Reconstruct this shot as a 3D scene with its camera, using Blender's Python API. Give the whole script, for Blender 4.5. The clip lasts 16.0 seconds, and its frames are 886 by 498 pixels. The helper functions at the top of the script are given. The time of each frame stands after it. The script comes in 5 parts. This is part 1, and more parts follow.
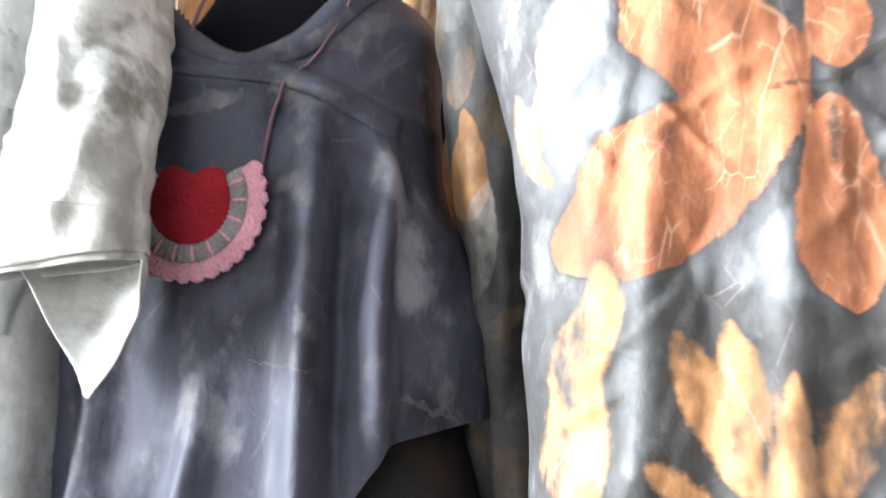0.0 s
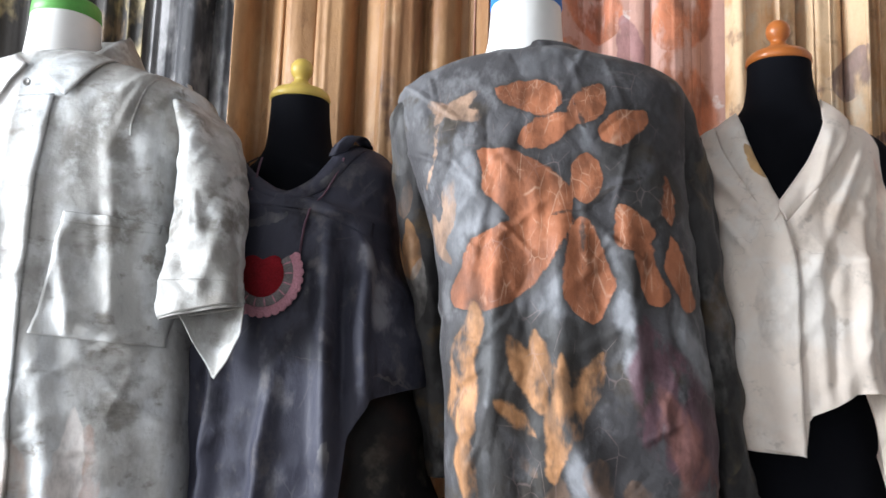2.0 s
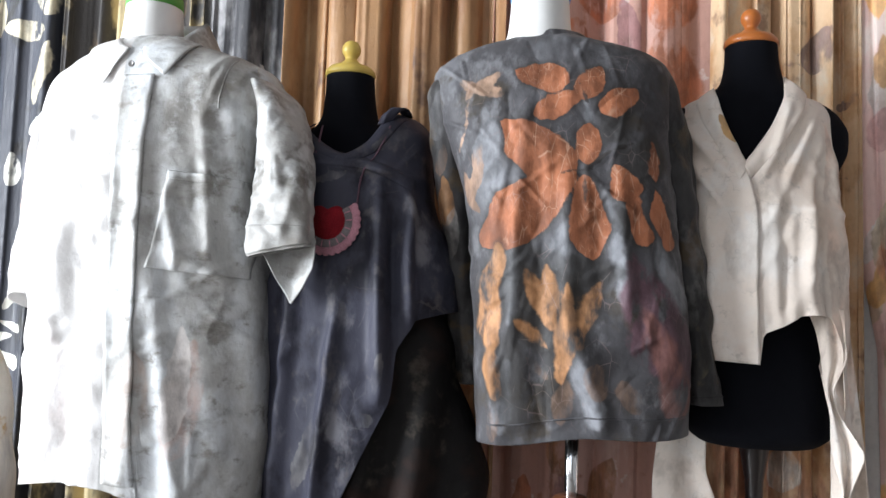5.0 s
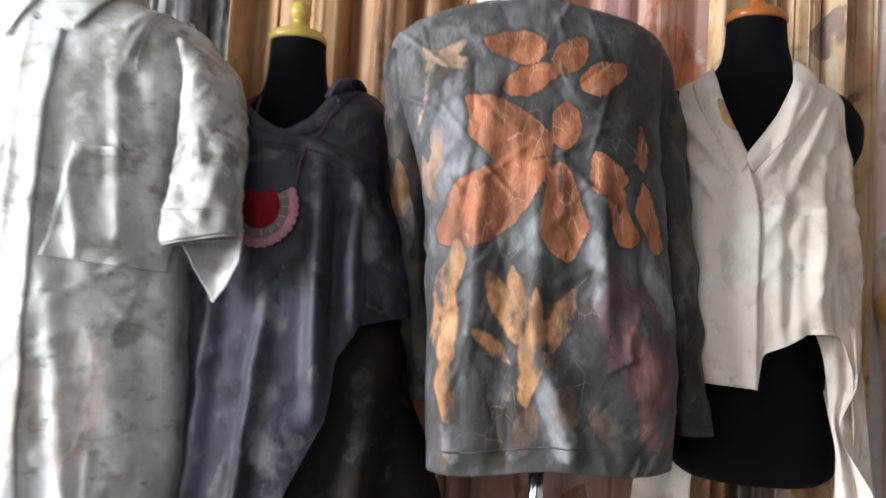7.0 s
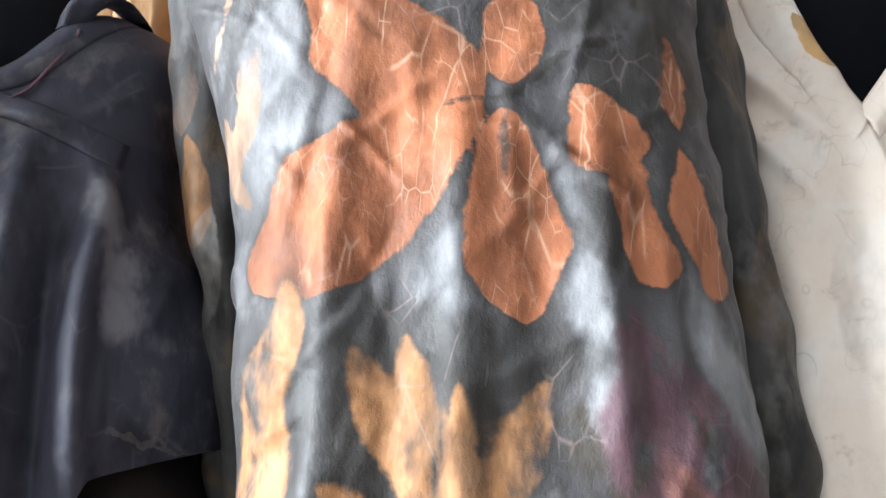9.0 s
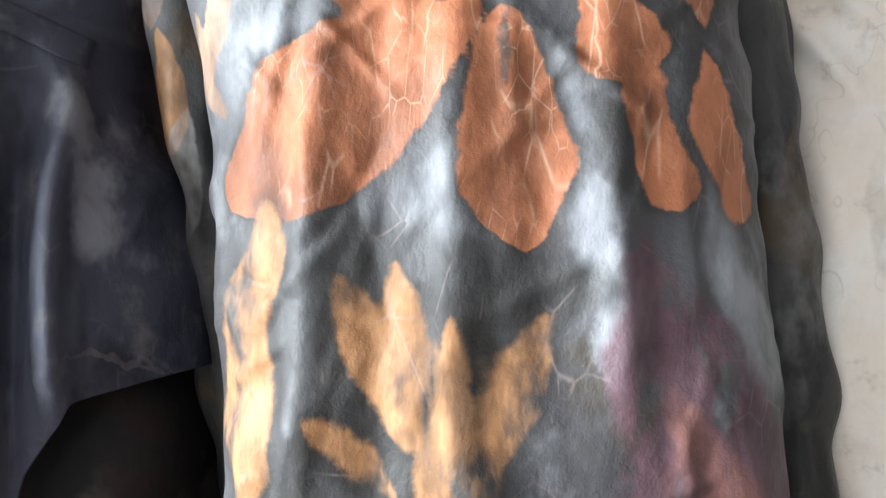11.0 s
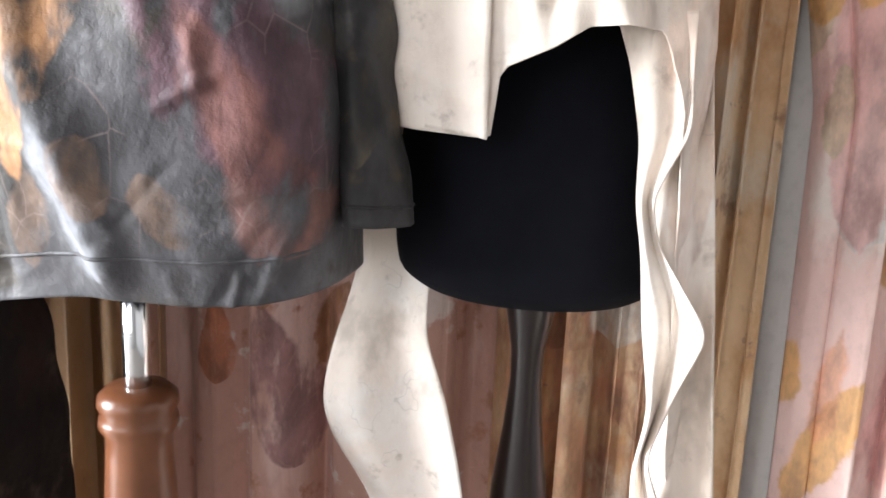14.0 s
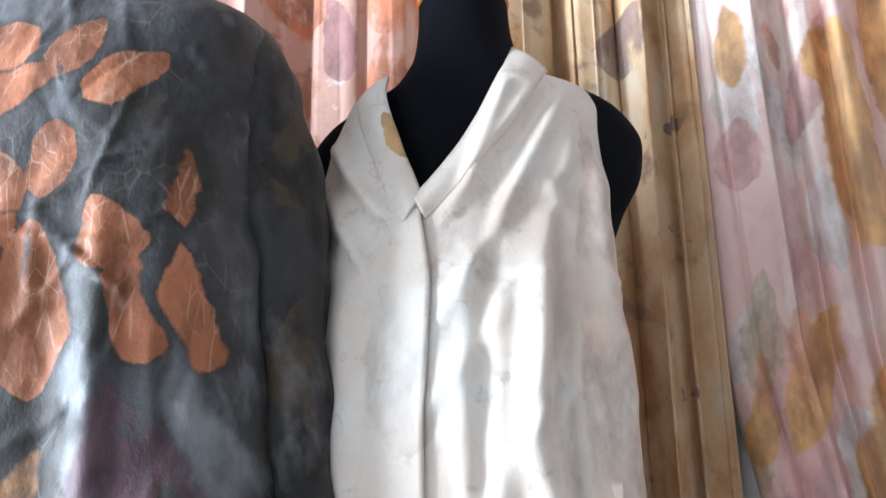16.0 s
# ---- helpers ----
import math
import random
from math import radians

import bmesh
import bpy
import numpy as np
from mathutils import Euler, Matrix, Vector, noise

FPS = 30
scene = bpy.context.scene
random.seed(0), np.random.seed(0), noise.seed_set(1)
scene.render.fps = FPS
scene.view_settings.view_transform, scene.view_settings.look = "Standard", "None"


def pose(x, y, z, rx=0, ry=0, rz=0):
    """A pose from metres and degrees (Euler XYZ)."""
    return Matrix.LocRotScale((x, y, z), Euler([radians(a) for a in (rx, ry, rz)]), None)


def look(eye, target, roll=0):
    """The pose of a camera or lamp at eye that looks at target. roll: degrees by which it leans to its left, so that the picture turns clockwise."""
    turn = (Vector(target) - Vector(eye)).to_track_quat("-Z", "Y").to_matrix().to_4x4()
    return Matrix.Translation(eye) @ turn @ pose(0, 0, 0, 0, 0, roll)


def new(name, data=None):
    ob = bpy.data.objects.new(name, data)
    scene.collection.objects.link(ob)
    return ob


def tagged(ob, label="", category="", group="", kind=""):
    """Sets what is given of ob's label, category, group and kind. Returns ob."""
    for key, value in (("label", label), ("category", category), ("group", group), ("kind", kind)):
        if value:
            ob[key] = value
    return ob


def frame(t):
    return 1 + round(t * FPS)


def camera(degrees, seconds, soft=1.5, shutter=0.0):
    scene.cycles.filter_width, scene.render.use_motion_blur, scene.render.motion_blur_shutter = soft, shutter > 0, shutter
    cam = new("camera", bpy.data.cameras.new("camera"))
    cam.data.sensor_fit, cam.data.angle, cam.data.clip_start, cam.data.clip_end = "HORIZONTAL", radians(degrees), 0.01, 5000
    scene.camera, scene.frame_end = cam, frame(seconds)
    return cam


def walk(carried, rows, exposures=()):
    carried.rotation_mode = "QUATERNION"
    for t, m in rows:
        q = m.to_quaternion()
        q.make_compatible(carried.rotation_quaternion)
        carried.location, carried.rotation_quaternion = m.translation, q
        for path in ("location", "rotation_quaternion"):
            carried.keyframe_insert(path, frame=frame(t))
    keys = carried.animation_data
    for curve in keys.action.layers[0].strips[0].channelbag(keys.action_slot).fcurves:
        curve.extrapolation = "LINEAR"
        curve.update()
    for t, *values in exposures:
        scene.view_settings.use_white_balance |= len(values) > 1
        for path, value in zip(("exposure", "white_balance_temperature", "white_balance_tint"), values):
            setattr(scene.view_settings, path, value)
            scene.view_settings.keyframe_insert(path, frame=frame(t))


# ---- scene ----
cam = camera(55.0, 16.0, shutter=0.5)
PATH = [
    (0, (0.1644, 0.354, 1.1399), (-0.2902, 2.6952, 1.4065), 3.44),
    (0.5, (0.1951, 0.2172, 1.1297), (-0.1828, 2.5644, 1.4556), 2.22),
    (1, (0.2838, 0.0924, 1.1474), (-0.2216, 2.424, 1.4073), 2.26),
    (1.5, (0.2608, -0.0648, 1.1223), (-0.0977, 2.286, 1.4507), 1.81),
    (2, (0.3168, -0.1692, 1.1142), (-0.1149, 2.1684, 1.4444), 1.93),
    (2.5, (0.352, -0.2592, 1.1002), (-0.1226, 2.0724, 1.4148), 2.14),
    (3, (0.3744, -0.3108, 1.0917), (-0.1541, 2.0112, 1.3902), 2.16),
    (3.5, (0.3581, -0.3756, 1.0794), (-0.1471, 1.9524, 1.3658), 2.06),
    (4, (0.3469, -0.4488, 1.0728), (-0.1313, 1.89, 1.3264), 1.85),
    (6.5, (0.3149, -0.42, 1.0819), (-0.0914, 1.9392, 1.2472), 2.84),
    (7, (0.3386, -0.2424, 1.0962), (-0.0658, 2.1168, 1.2745), 3.64),
    (7.5, (0.3416, -0.0168, 1.0852), (-0.0112, 2.352, 1.2413), 3.03),
    (8, (0.3249, 0.1968, 1.0873), (0.0408, 2.5668, 1.3309), 2.51),
    (8.5, (0.3235, 0.3456, 1.1054), (0.045, 2.6844, 1.5698), 1.76),
    (11, (0.3345, 0.432, 1.1709), (-0.0172, 2.8056, 1.1804), 1.44),
    (11.5, (0.3235, 0.384, 1.085), (0.1074, 2.772, 1.1936), 1.41),
    (12, (0.3578, 0.324, 1.0337), (0.1731, 2.7144, 1.1442), 0.21),
    (12.5, (0.4246, 0.3072, 1.0455), (0.2577, 2.7012, 1.0275), 0.81),
    (13, (0.5742, 0.3588, 1.0766), (0.1211, 2.7072, 0.8683), 1.74),
    (13.5, (0.6545, 0.3876, 1.0719), (0.1181, 2.6988, 0.7122), 2.44),
    (14, (0.6711, 0.3936, 1.0686), (0.1897, 2.6892, 0.5566), 2.59),
    (14.5, (0.6777, 0.4128, 1.0994), (0.2364, 2.7348, 0.6789), 2.50),
    (15, (0.6898, 0.4044, 1.1204), (0.2324, 2.76, 1.172), 0.96),
    (15.5, (0.7274, 0.3828, 1.1062), (0.2068, 2.6724, 1.6038), -0.98),
    (16, (0.7216, 0.3708, 1.1101), (0.2373, 2.6304, 1.7571), -0.94),
]
EXPOSURES = [(0.0, 1.4, 6500, 8), (0.5, 0.85, 6500, 10), (1.0, 0.4, 6450, 12), (1.5, 0.2, 6400, 12), (2.0, -0.05, 6400, 12), (4.0, -0.3, 6400, 13), (6.5, -0.1, 6450, 11), (7.0, -0.2, 6650, 12), (7.5, -0.05, 6650, 12),
             (8.0, 0.3, 6450, 11), (8.5, 0.6, 6450, 10), (11.0, 0.65, 6350, 8), (12.5, 0.8, 6650, 8), (14.0, 0.85, 6600, 13), (15.0, 0.8, 6050, 8), (16.0, 0.5, 5850, 8)]
walk(cam, [(t, look(eye, target, roll)) for t, eye, target, roll in PATH], EXPOSURES)

# ---- light ----
world = bpy.data.worlds.new("world")
scene.world = world
world.use_nodes = True
wn = world.node_tree.nodes
sky = wn.new("ShaderNodeTexSky")
sky.sky_type, sky.sun_disc = "NISHITA", False
sky.sun_elevation, sky.sun_rotation = radians(50), radians(250)
wn["Background"].inputs["Strength"].default_value = 0.12
world.node_tree.links.new(sky.outputs["Color"], wn["Background"].inputs["Color"])


def window_light(name, place, target, sx, sy, watts, colour):
    data = bpy.data.lights.new(name, "AREA")
    data.shape, data.size, data.size_y, data.energy, data.color = "RECTANGLE", sx, sy, watts, colour
    ob = new(name, data)
    ob.matrix_world = look(place, target)
    return ob


window_light("window_light_side", (-3.26, -0.75, 1.50), (0.0, -0.75, 1.45), 2.0, 1.9, 470, (0.90, 0.96, 1.0))
# added fill lamp behind the camera, with no known source there
window_light("fill_light_back", (-0.6, -2.36, 1.55), (-0.6, 0.0, 1.50), 1.5, 1.4, 16, (0.97, 0.98, 1.0))

# ---- materials ----
def link(tree, a, b):
    tree.links.new(a, b)


def socket(group, name, kind, way):
    return group.interface.new_socket(name=name, in_out=way, socket_type=kind)


def leaf_group():
    """A pointed leaf between u = -1 and 1: inside, halo round it, veins."""
    g = bpy.data.node_groups.new("leaf_print", "ShaderNodeTree")
    socket(g, "Vector", "NodeSocketVector", "INPUT")
    for n in ("Mask", "Halo", "Vein"):
        socket(g, n, "NodeSocketFloat", "OUTPUT")
    n = g.nodes
    gi, go = n.new("NodeGroupInput"), n.new("NodeGroupOutput")

    def op(kind, a, b=None, c=None):
        m = n.new("ShaderNodeMath")
        m.operation = kind
        for i, v in enumerate((a, b, c)):
            if v is None:
                continue
            if isinstance(v, (int, float)):
                m.inputs[i].default_value = v
            else:
                g.links.new(v, m.inputs[i])
        return m.outputs[0]

    def ramp(v, lo, hi):
        m = n.new("ShaderNodeMapRange")
        m.interpolation_type = "SMOOTHSTEP"
        m.inputs["From Min"].default_value, m.inputs["From Max"].default_value = lo, hi
        g.links.new(v, m.inputs["Value"])
        return m.outputs["Result"]

    sep = n.new("ShaderNodeSeparateXYZ")
    g.links.new(gi.outputs[0], sep.inputs[0])
    u, v = sep.outputs[0], op("ABSOLUTE", sep.outputs[2])
    w = op("MULTIPLY", op("POWER", op("MAXIMUM", op("SUBTRACT", 1.0, op("MULTIPLY", u, u)), 0.0), 0.6), op("MAXIMUM", op("SUBTRACT", 1.0, op("MULTIPLY", u, 0.3)), 0.1))
    d = op("SUBTRACT", op("SUBTRACT", w, v), op("MULTIPLY", op("MAXIMUM", op("SUBTRACT", op("ABSOLUTE", u), 1.0), 0.0), 2.0))
    g.links.new(ramp(d, -0.02, 0.13), go.inputs["Mask"])
    g.links.new(ramp(d, -0.40, 0.02), go.inputs["Halo"])
    mid = ramp(v, 0.07, 0.0)
    side = op("PINGPONG", op("ADD", u, op("MULTIPLY", v, -0.55)), 0.13)
    sidev = ramp(side, 0.018, 0.0)
    g.links.new(op("MAXIMUM", mid, op("MULTIPLY", sidev, 0.8)), go.inputs["Vein"])
    return g


LEAF = leaf_group()


class Cloth:
    """A dyed cloth: blotchy ground, leaf prints, weave and creases."""

    def __init__(self, name, rough=0.55, sheen=0.15, spec=0.35):
        self.m = bpy.data.materials.new(name)
        self.m.use_nodes = True
        self.t = self.m.node_tree
        self.n = self.t.nodes
        self.b = self.n["Principled BSDF"]
        self.b.inputs["Roughness"].default_value = rough
        self.b.inputs["Sheen Weight"].default_value = sheen
        self.b.inputs["Specular IOR Level"].default_value = spec
        self.co = self.n.new("ShaderNodeTexCoord").outputs["Object"]
        self.colour = None
        self.height = None
        self.warped = None
        self.kept = {}
        self.printed = None

    def noise(self, scale, detail=4, stretch=(1, 1, 1), rough=0.55, shift=0.0):
        mp = self.n.new("ShaderNodeMapping")
        mp.inputs["Scale"].default_value = stretch
        mp.inputs["Location"].default_value = (shift, shift * 0.7, shift * 1.3)
        self.t.links.new(self.co, mp.inputs["Vector"])
        t = self.n.new("ShaderNodeTexNoise")
        t.inputs["Scale"].default_value, t.inputs["Detail"].default_value, t.inputs["Roughness"].default_value = scale, detail, rough
        self.t.links.new(mp.outputs[0], t.inputs["Vector"])
        return t

    def ramp(self, v, lo, hi, a=0.0, b=1.0):
        m = self.n.new("ShaderNodeMapRange")
        m.interpolation_type = "SMOOTHSTEP"
        for k, x in (("From Min", lo), ("From Max", hi), ("To Min", a), ("To Max", b)):
            m.inputs[k].default_value = x
        self.t.links.new(v, m.inputs["Value"])
        return m.outputs["Result"]

    def mul(self, a, b):
        m = self.n.new("ShaderNodeMath")
        m.operation = "MULTIPLY"
        for i, v in enumerate((a, b)):
            if isinstance(v, (int, float)):
                m.inputs[i].default_value = v
            else:
                self.t.links.new(v, m.inputs[i])
        return m.outputs[0]

    def mix(self, fac, col):
        m = self.n.new("ShaderNodeMix")
        m.data_type = "RGBA"
        if isinstance(fac, (int, float)):
            m.inputs[0].default_value = fac
        else:
            self.t.links.new(fac, m.inputs[0])
        if isinstance(self.colour, tuple):
            m.inputs["A"].default_value = (*self.colour, 1)
        else:
            self.t.links.new(self.colour, m.inputs["A"])
        if isinstance(col, tuple):
            m.inputs["B"].default_value = (*col, 1)
        else:
            self.t.links.new(col, m.inputs["B"])
        self.colour = m.outputs["Result"]
        return self

    def ground(self, base, *blots):
        """blots: (colour, scale, from, to, stretch, shift)"""
        self.colour = base
        for i, (col, scale, lo, hi, stretch, shift) in enumerate(blots):
            t = self.noise(scale, 5, stretch, 0.6, shift)
            self.mix(self.ramp(t.outputs["Fac"], lo, hi), col)
        return self

    def warp(self, scale=9.0, amount=0.03):
        t = self.noise(scale, 3)
        add = self.n.new("ShaderNodeVectorMath")
        add.operation = "MULTIPLY_ADD"
        sub = self.n.new("ShaderNodeVectorMath")
        sub.operation = "SUBTRACT"
        self.t.links.new(t.outputs["Color"], sub.inputs[0])
        sub.inputs[1].default_value = (0.5, 0.5, 0.5)
        self.t.links.new(sub.outputs[0], add.inputs[0])
        add.inputs[1].default_value = (amount * 2, 0, amount * 2)
        self.t.links.new(self.co, add.inputs[2])
        t2 = self.noise(scale * 5, 3)
        add2 = self.n.new("ShaderNodeVectorMath")
        add2.operation = "MULTIPLY_ADD"
        self.t.links.new(t2.outputs["Color"], add2.inputs[0])
        add2.inputs[1].default_value = (amount * 0.7, 0, amount * 0.7)
        self.t.links.new(add.outputs[0], add2.inputs[2])
        sh = self.n.new("ShaderNodeVectorMath")
        sh.operation = "SUBTRACT"
        self.t.links.new(add2.outputs[0], sh.inputs[0])
        sh.inputs[1].default_value = (amount * 0.35, 0, amount * 0.35)
        self.warped = sh.outputs[0]
        return self

    def leaf(self, x, z, angle, length, width, col, dark=None, strength=0.95, halo=0.55, patch=0.0, vein=(0.75, 0.52, 0.36), veins=0.0):
        mp = self.n.new("ShaderNodeMapping")
        mp.vector_type = "TEXTURE"
        mp.inputs["Location"].default_value = (x, 0, z)
        mp.inputs["Rotation"].default_value = (0, -radians(angle), 0)
        mp.inputs["Scale"].default_value = (length / 2, 1, width / 2)
        self.t.links.new(self.warped or self.co, mp.inputs["Vector"])
        g = self.n.new("ShaderNodeGroup")
        g.node_tree = LEAF
        self.t.links.new(mp.outputs[0], g.inputs[0])
        if dark:
            self.mix(self.mul(g.outputs["Halo"], halo), dark)
        if col is None:
            return self
        mask = self.mul(g.outputs["Mask"], strength)
        if patch:
            mask = self.mul(mask, self.shared(("patch", round(patch, 2)), 22, 0.36, 0.36 + patch, (1, 1, 0.45)))
        self.mix(mask, self.streaked(col))
        if veins:
            f = self.mul(self.mul(g.outputs["Vein"], self.shared("vein", 30, 0.42, 0.62)), mask)
            self.mix(self.mul(f, veins), vein)
        return self

    def field(self, name, ragged=0.11, scale=48):
        """How far inside the prints of one kind a place lies, with a ragged edge; 0.5 is the edge."""
        if name not in self.kept:
            a = self.n.new("ShaderNodeAttribute")
            a.attribute_name = name
            t = self.shared("ragged", scale, 0.25, 0.75)
            m = self.n.new("ShaderNodeMath")
            m.operation = "MULTIPLY_ADD"
            self.t.links.new(t, m.inputs[0])
            m.inputs[1].default_value = ragged
            self.t.links.new(a.outputs["Fac"], m.inputs[2])
            self.kept[name] = m.outputs[0]
        return self.kept[name]

    def dyed(self, name, col, strength=0.95, lo=0.51, hi=0.575, patch=0.0):
        mask = self.mul(self.ramp(self.field(name), lo, hi), strength)
        if patch:
            mask = self.mul(mask, self.shared(("patch", round(patch, 2)), 22, 0.36, 0.36 + patch, (1, 1, 0.45)))
        self.printed = mask
        return self.mix(mask, self.streaked(col))

    def smoky(self, name, col, strength, lo=0.12, hi=0.52):
        return self.mix(self.mul(self.ramp(self.field(name), lo, hi), strength), col)

    def shared(self, key, scale, lo, hi, stretch=(1, 1, 1)):
        """A noise mask that several prints use."""
        if key not in self.kept:
            self.kept[key] = self.ramp(self.noise(scale, 4, stretch, 0.62, 2.0).outputs["Fac"], lo, hi)
        return self.kept[key]

    def streaked(self, col):
        """A print's colour with paler and darker streaks."""
        if col not in self.kept:
            m = self.n.new("ShaderNodeMix")
            m.data_type = "RGBA"
            self.t.links.new(self.shared("streak", 26, 0.32, 0.68, (1, 1, 0.5)), m.inputs[0])
            m.inputs["A"].default_value = (*[v * 0.6 for v in col], 1)
            m.inputs["B"].default_value = (*[min(0.9, v * 1.4 + 0.01) for v in col], 1)
            self.kept[col] = m.outputs["Result"]
        return self.kept[col]

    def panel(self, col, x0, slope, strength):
        """Paler colour on one side of a slanting line, dye and window brightness together."""
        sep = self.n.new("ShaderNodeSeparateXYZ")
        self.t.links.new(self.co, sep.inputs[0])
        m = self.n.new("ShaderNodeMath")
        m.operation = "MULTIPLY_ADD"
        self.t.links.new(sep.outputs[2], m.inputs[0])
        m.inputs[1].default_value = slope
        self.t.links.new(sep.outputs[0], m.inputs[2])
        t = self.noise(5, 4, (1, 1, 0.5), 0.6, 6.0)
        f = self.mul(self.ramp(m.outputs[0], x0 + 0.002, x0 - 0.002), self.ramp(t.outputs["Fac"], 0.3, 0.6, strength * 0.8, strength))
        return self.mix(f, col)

    def cracks(self, col, amount, scale=9, stretch=(1, 1, 0.8)):
        """Thin wandering lines, broken here and there."""
        for k in range(2):
            t = self.noise(scale * (1 + 0.6 * k), 3, stretch, 0.65, 3.0 + 5 * k)
            m = self.n.new("ShaderNodeMath")
            m.operation = "PINGPONG"
            self.t.links.new(t.outputs["Fac"], m.inputs[0])
            m.inputs[1].default_value = 0.09
            g = self.noise(12, 3, (1, 1, 1), 0.6, 4.0 + k)
            f = self.mul(self.ramp(m.outputs[0], 0.006, 0.0), self.ramp(g.outputs["Fac"], 0.5, 0.64))
            self.mix(self.mul(f, amount), col)
        return self

    def most(self, a, b):
        m = self.n.new("ShaderNodeMath")
        m.operation = "MAXIMUM"
        self.t.links.new(a, m.inputs[0])
        self.t.links.new(b, m.inputs[1])
        return m.outputs[0]

    def scratches(self, col, amount, scale, stretch=(1, 1, 1), turn=0.0, inside=True, lo=0.44, hi=0.60):
        """Fine pale lines where the waxy leaf cracked, inside the prints made so far or all over."""
        mp = self.n.new("ShaderNodeMapping")
        mp.inputs["Scale"].default_value = stretch
        mp.inputs["Rotation"].default_value = (0, turn, 0)
        self.t.links.new(self.co, mp.inputs["Vector"])
        v = self.n.new("ShaderNodeTexVoronoi")
        v.feature = "DISTANCE_TO_EDGE"
        v.inputs["Scale"].default_value = scale
        self.t.links.new(mp.outputs[0], v.inputs["Vector"])
        gate = self.noise(17, 3, (1, 1, 1), 0.6, scale * 0.1)
        f = self.mul(self.ramp(v.outputs["Distance"], 0.035, 0.0), self.ramp(gate.outputs["Fac"], lo, hi))
        if inside:
            f = self.mul(f, self.printed)
        return self.mix(self.mul(f, amount), col)

    def done(self, weave=900, crease=34, stretch=(1, 1, 0.6), strength=0.22, soil=0.12, crisp=0.0, crisp_scale=15):
        t = self.noise(60, 6, (1, 1, 0.7), 0.7, 2.0)
        self.mix(self.ramp(t.outputs["Fac"], 0.45, 0.75, 0.0, soil), (0.02, 0.02, 0.02))
        self.t.links.new(self.colour, self.b.inputs["Base Color"])
        a = self.noise(crease, 5, stretch, 0.6, 1.0)
        w = self.noise(weave, 2)
        if crisp:
            k = self.noise(crisp_scale, 3, (1, 1, 0.55), 0.5, 11.0)
            sub = self.n.new("ShaderNodeMath")
            sub.operation = "SUBTRACT"
            self.t.links.new(k.outputs["Fac"], sub.inputs[0])
            sub.inputs[1].default_value = 0.5
            edge = self.n.new("ShaderNodeMath")
            edge.operation = "ABSOLUTE"
            self.t.links.new(sub.outputs[0], edge.inputs[0])
            low = self.n.new("ShaderNodeMath")
            low.operation = "MULTIPLY_ADD"
            self.t.links.new(edge.outputs[0], low.inputs[0])
            low.inputs[1].default_value = -crisp
            self.t.links.new(a.outputs["Fac"], low.inputs[2])
            high = low.outputs[0]
        else:
            high = a.outputs["Fac"]
        add = self.n.new("ShaderNodeMath")
        add.operation = "MULTIPLY_ADD"
        self.t.links.new(w.outputs["Fac"], add.inputs[0])
        add.inputs[1].default_value = 0.06
        self.t.links.new(high, add.inputs[2])
        bump = self.n.new("ShaderNodeBump")
        bump.inputs["Strength"].default_value, bump.inputs["Distance"].default_value = strength, 0.012
        self.t.links.new(add.outputs[0], bump.inputs["Height"])
        self.t.links.new(bump.outputs[0], self.b.inputs["Normal"])
        r = self.b.inputs["Roughness"].default_value
        self.t.links.new(self.ramp(a.outputs["Fac"], 0.3, 0.7, r - 0.08, r + 0.1), self.b.inputs["Roughness"])
        return self.m


V, H, ISO = (1, 1, 0.22), (0.3, 1, 1), (1, 1, 1)
RUST, GOLD, HALO = (0.30, 0.104, 0.046), (0.37, 0.180, 0.077), (0.030, 0.027, 0.027)

# grey long-sleeved shirt with leaf prints
c = Cloth("grey_leaf_print_cotton", 0.62, 0.06, 0.30).ground(
    (0.062, 0.060, 0.065), ((0.028, 0.026, 0.028), 9, 0.48, 0.68, (1, 1, 0.7), 0.3), ((0.138, 0.140, 0.152), 8, 0.50, 0.70, (1, 1, 0.6), 3.1),
    ((0.050, 0.041, 0.032), 12, 0.55, 0.68, ISO, 7.7), ((0.15, 0.15, 0.16), 30, 0.52, 0.72, (1, 1, 0.6), 1.7)).warp(11, 0.011)
PALE_FOLD, SMOKE = (0.215, 0.222, 0.24), (0.026, 0.024, 0.022)
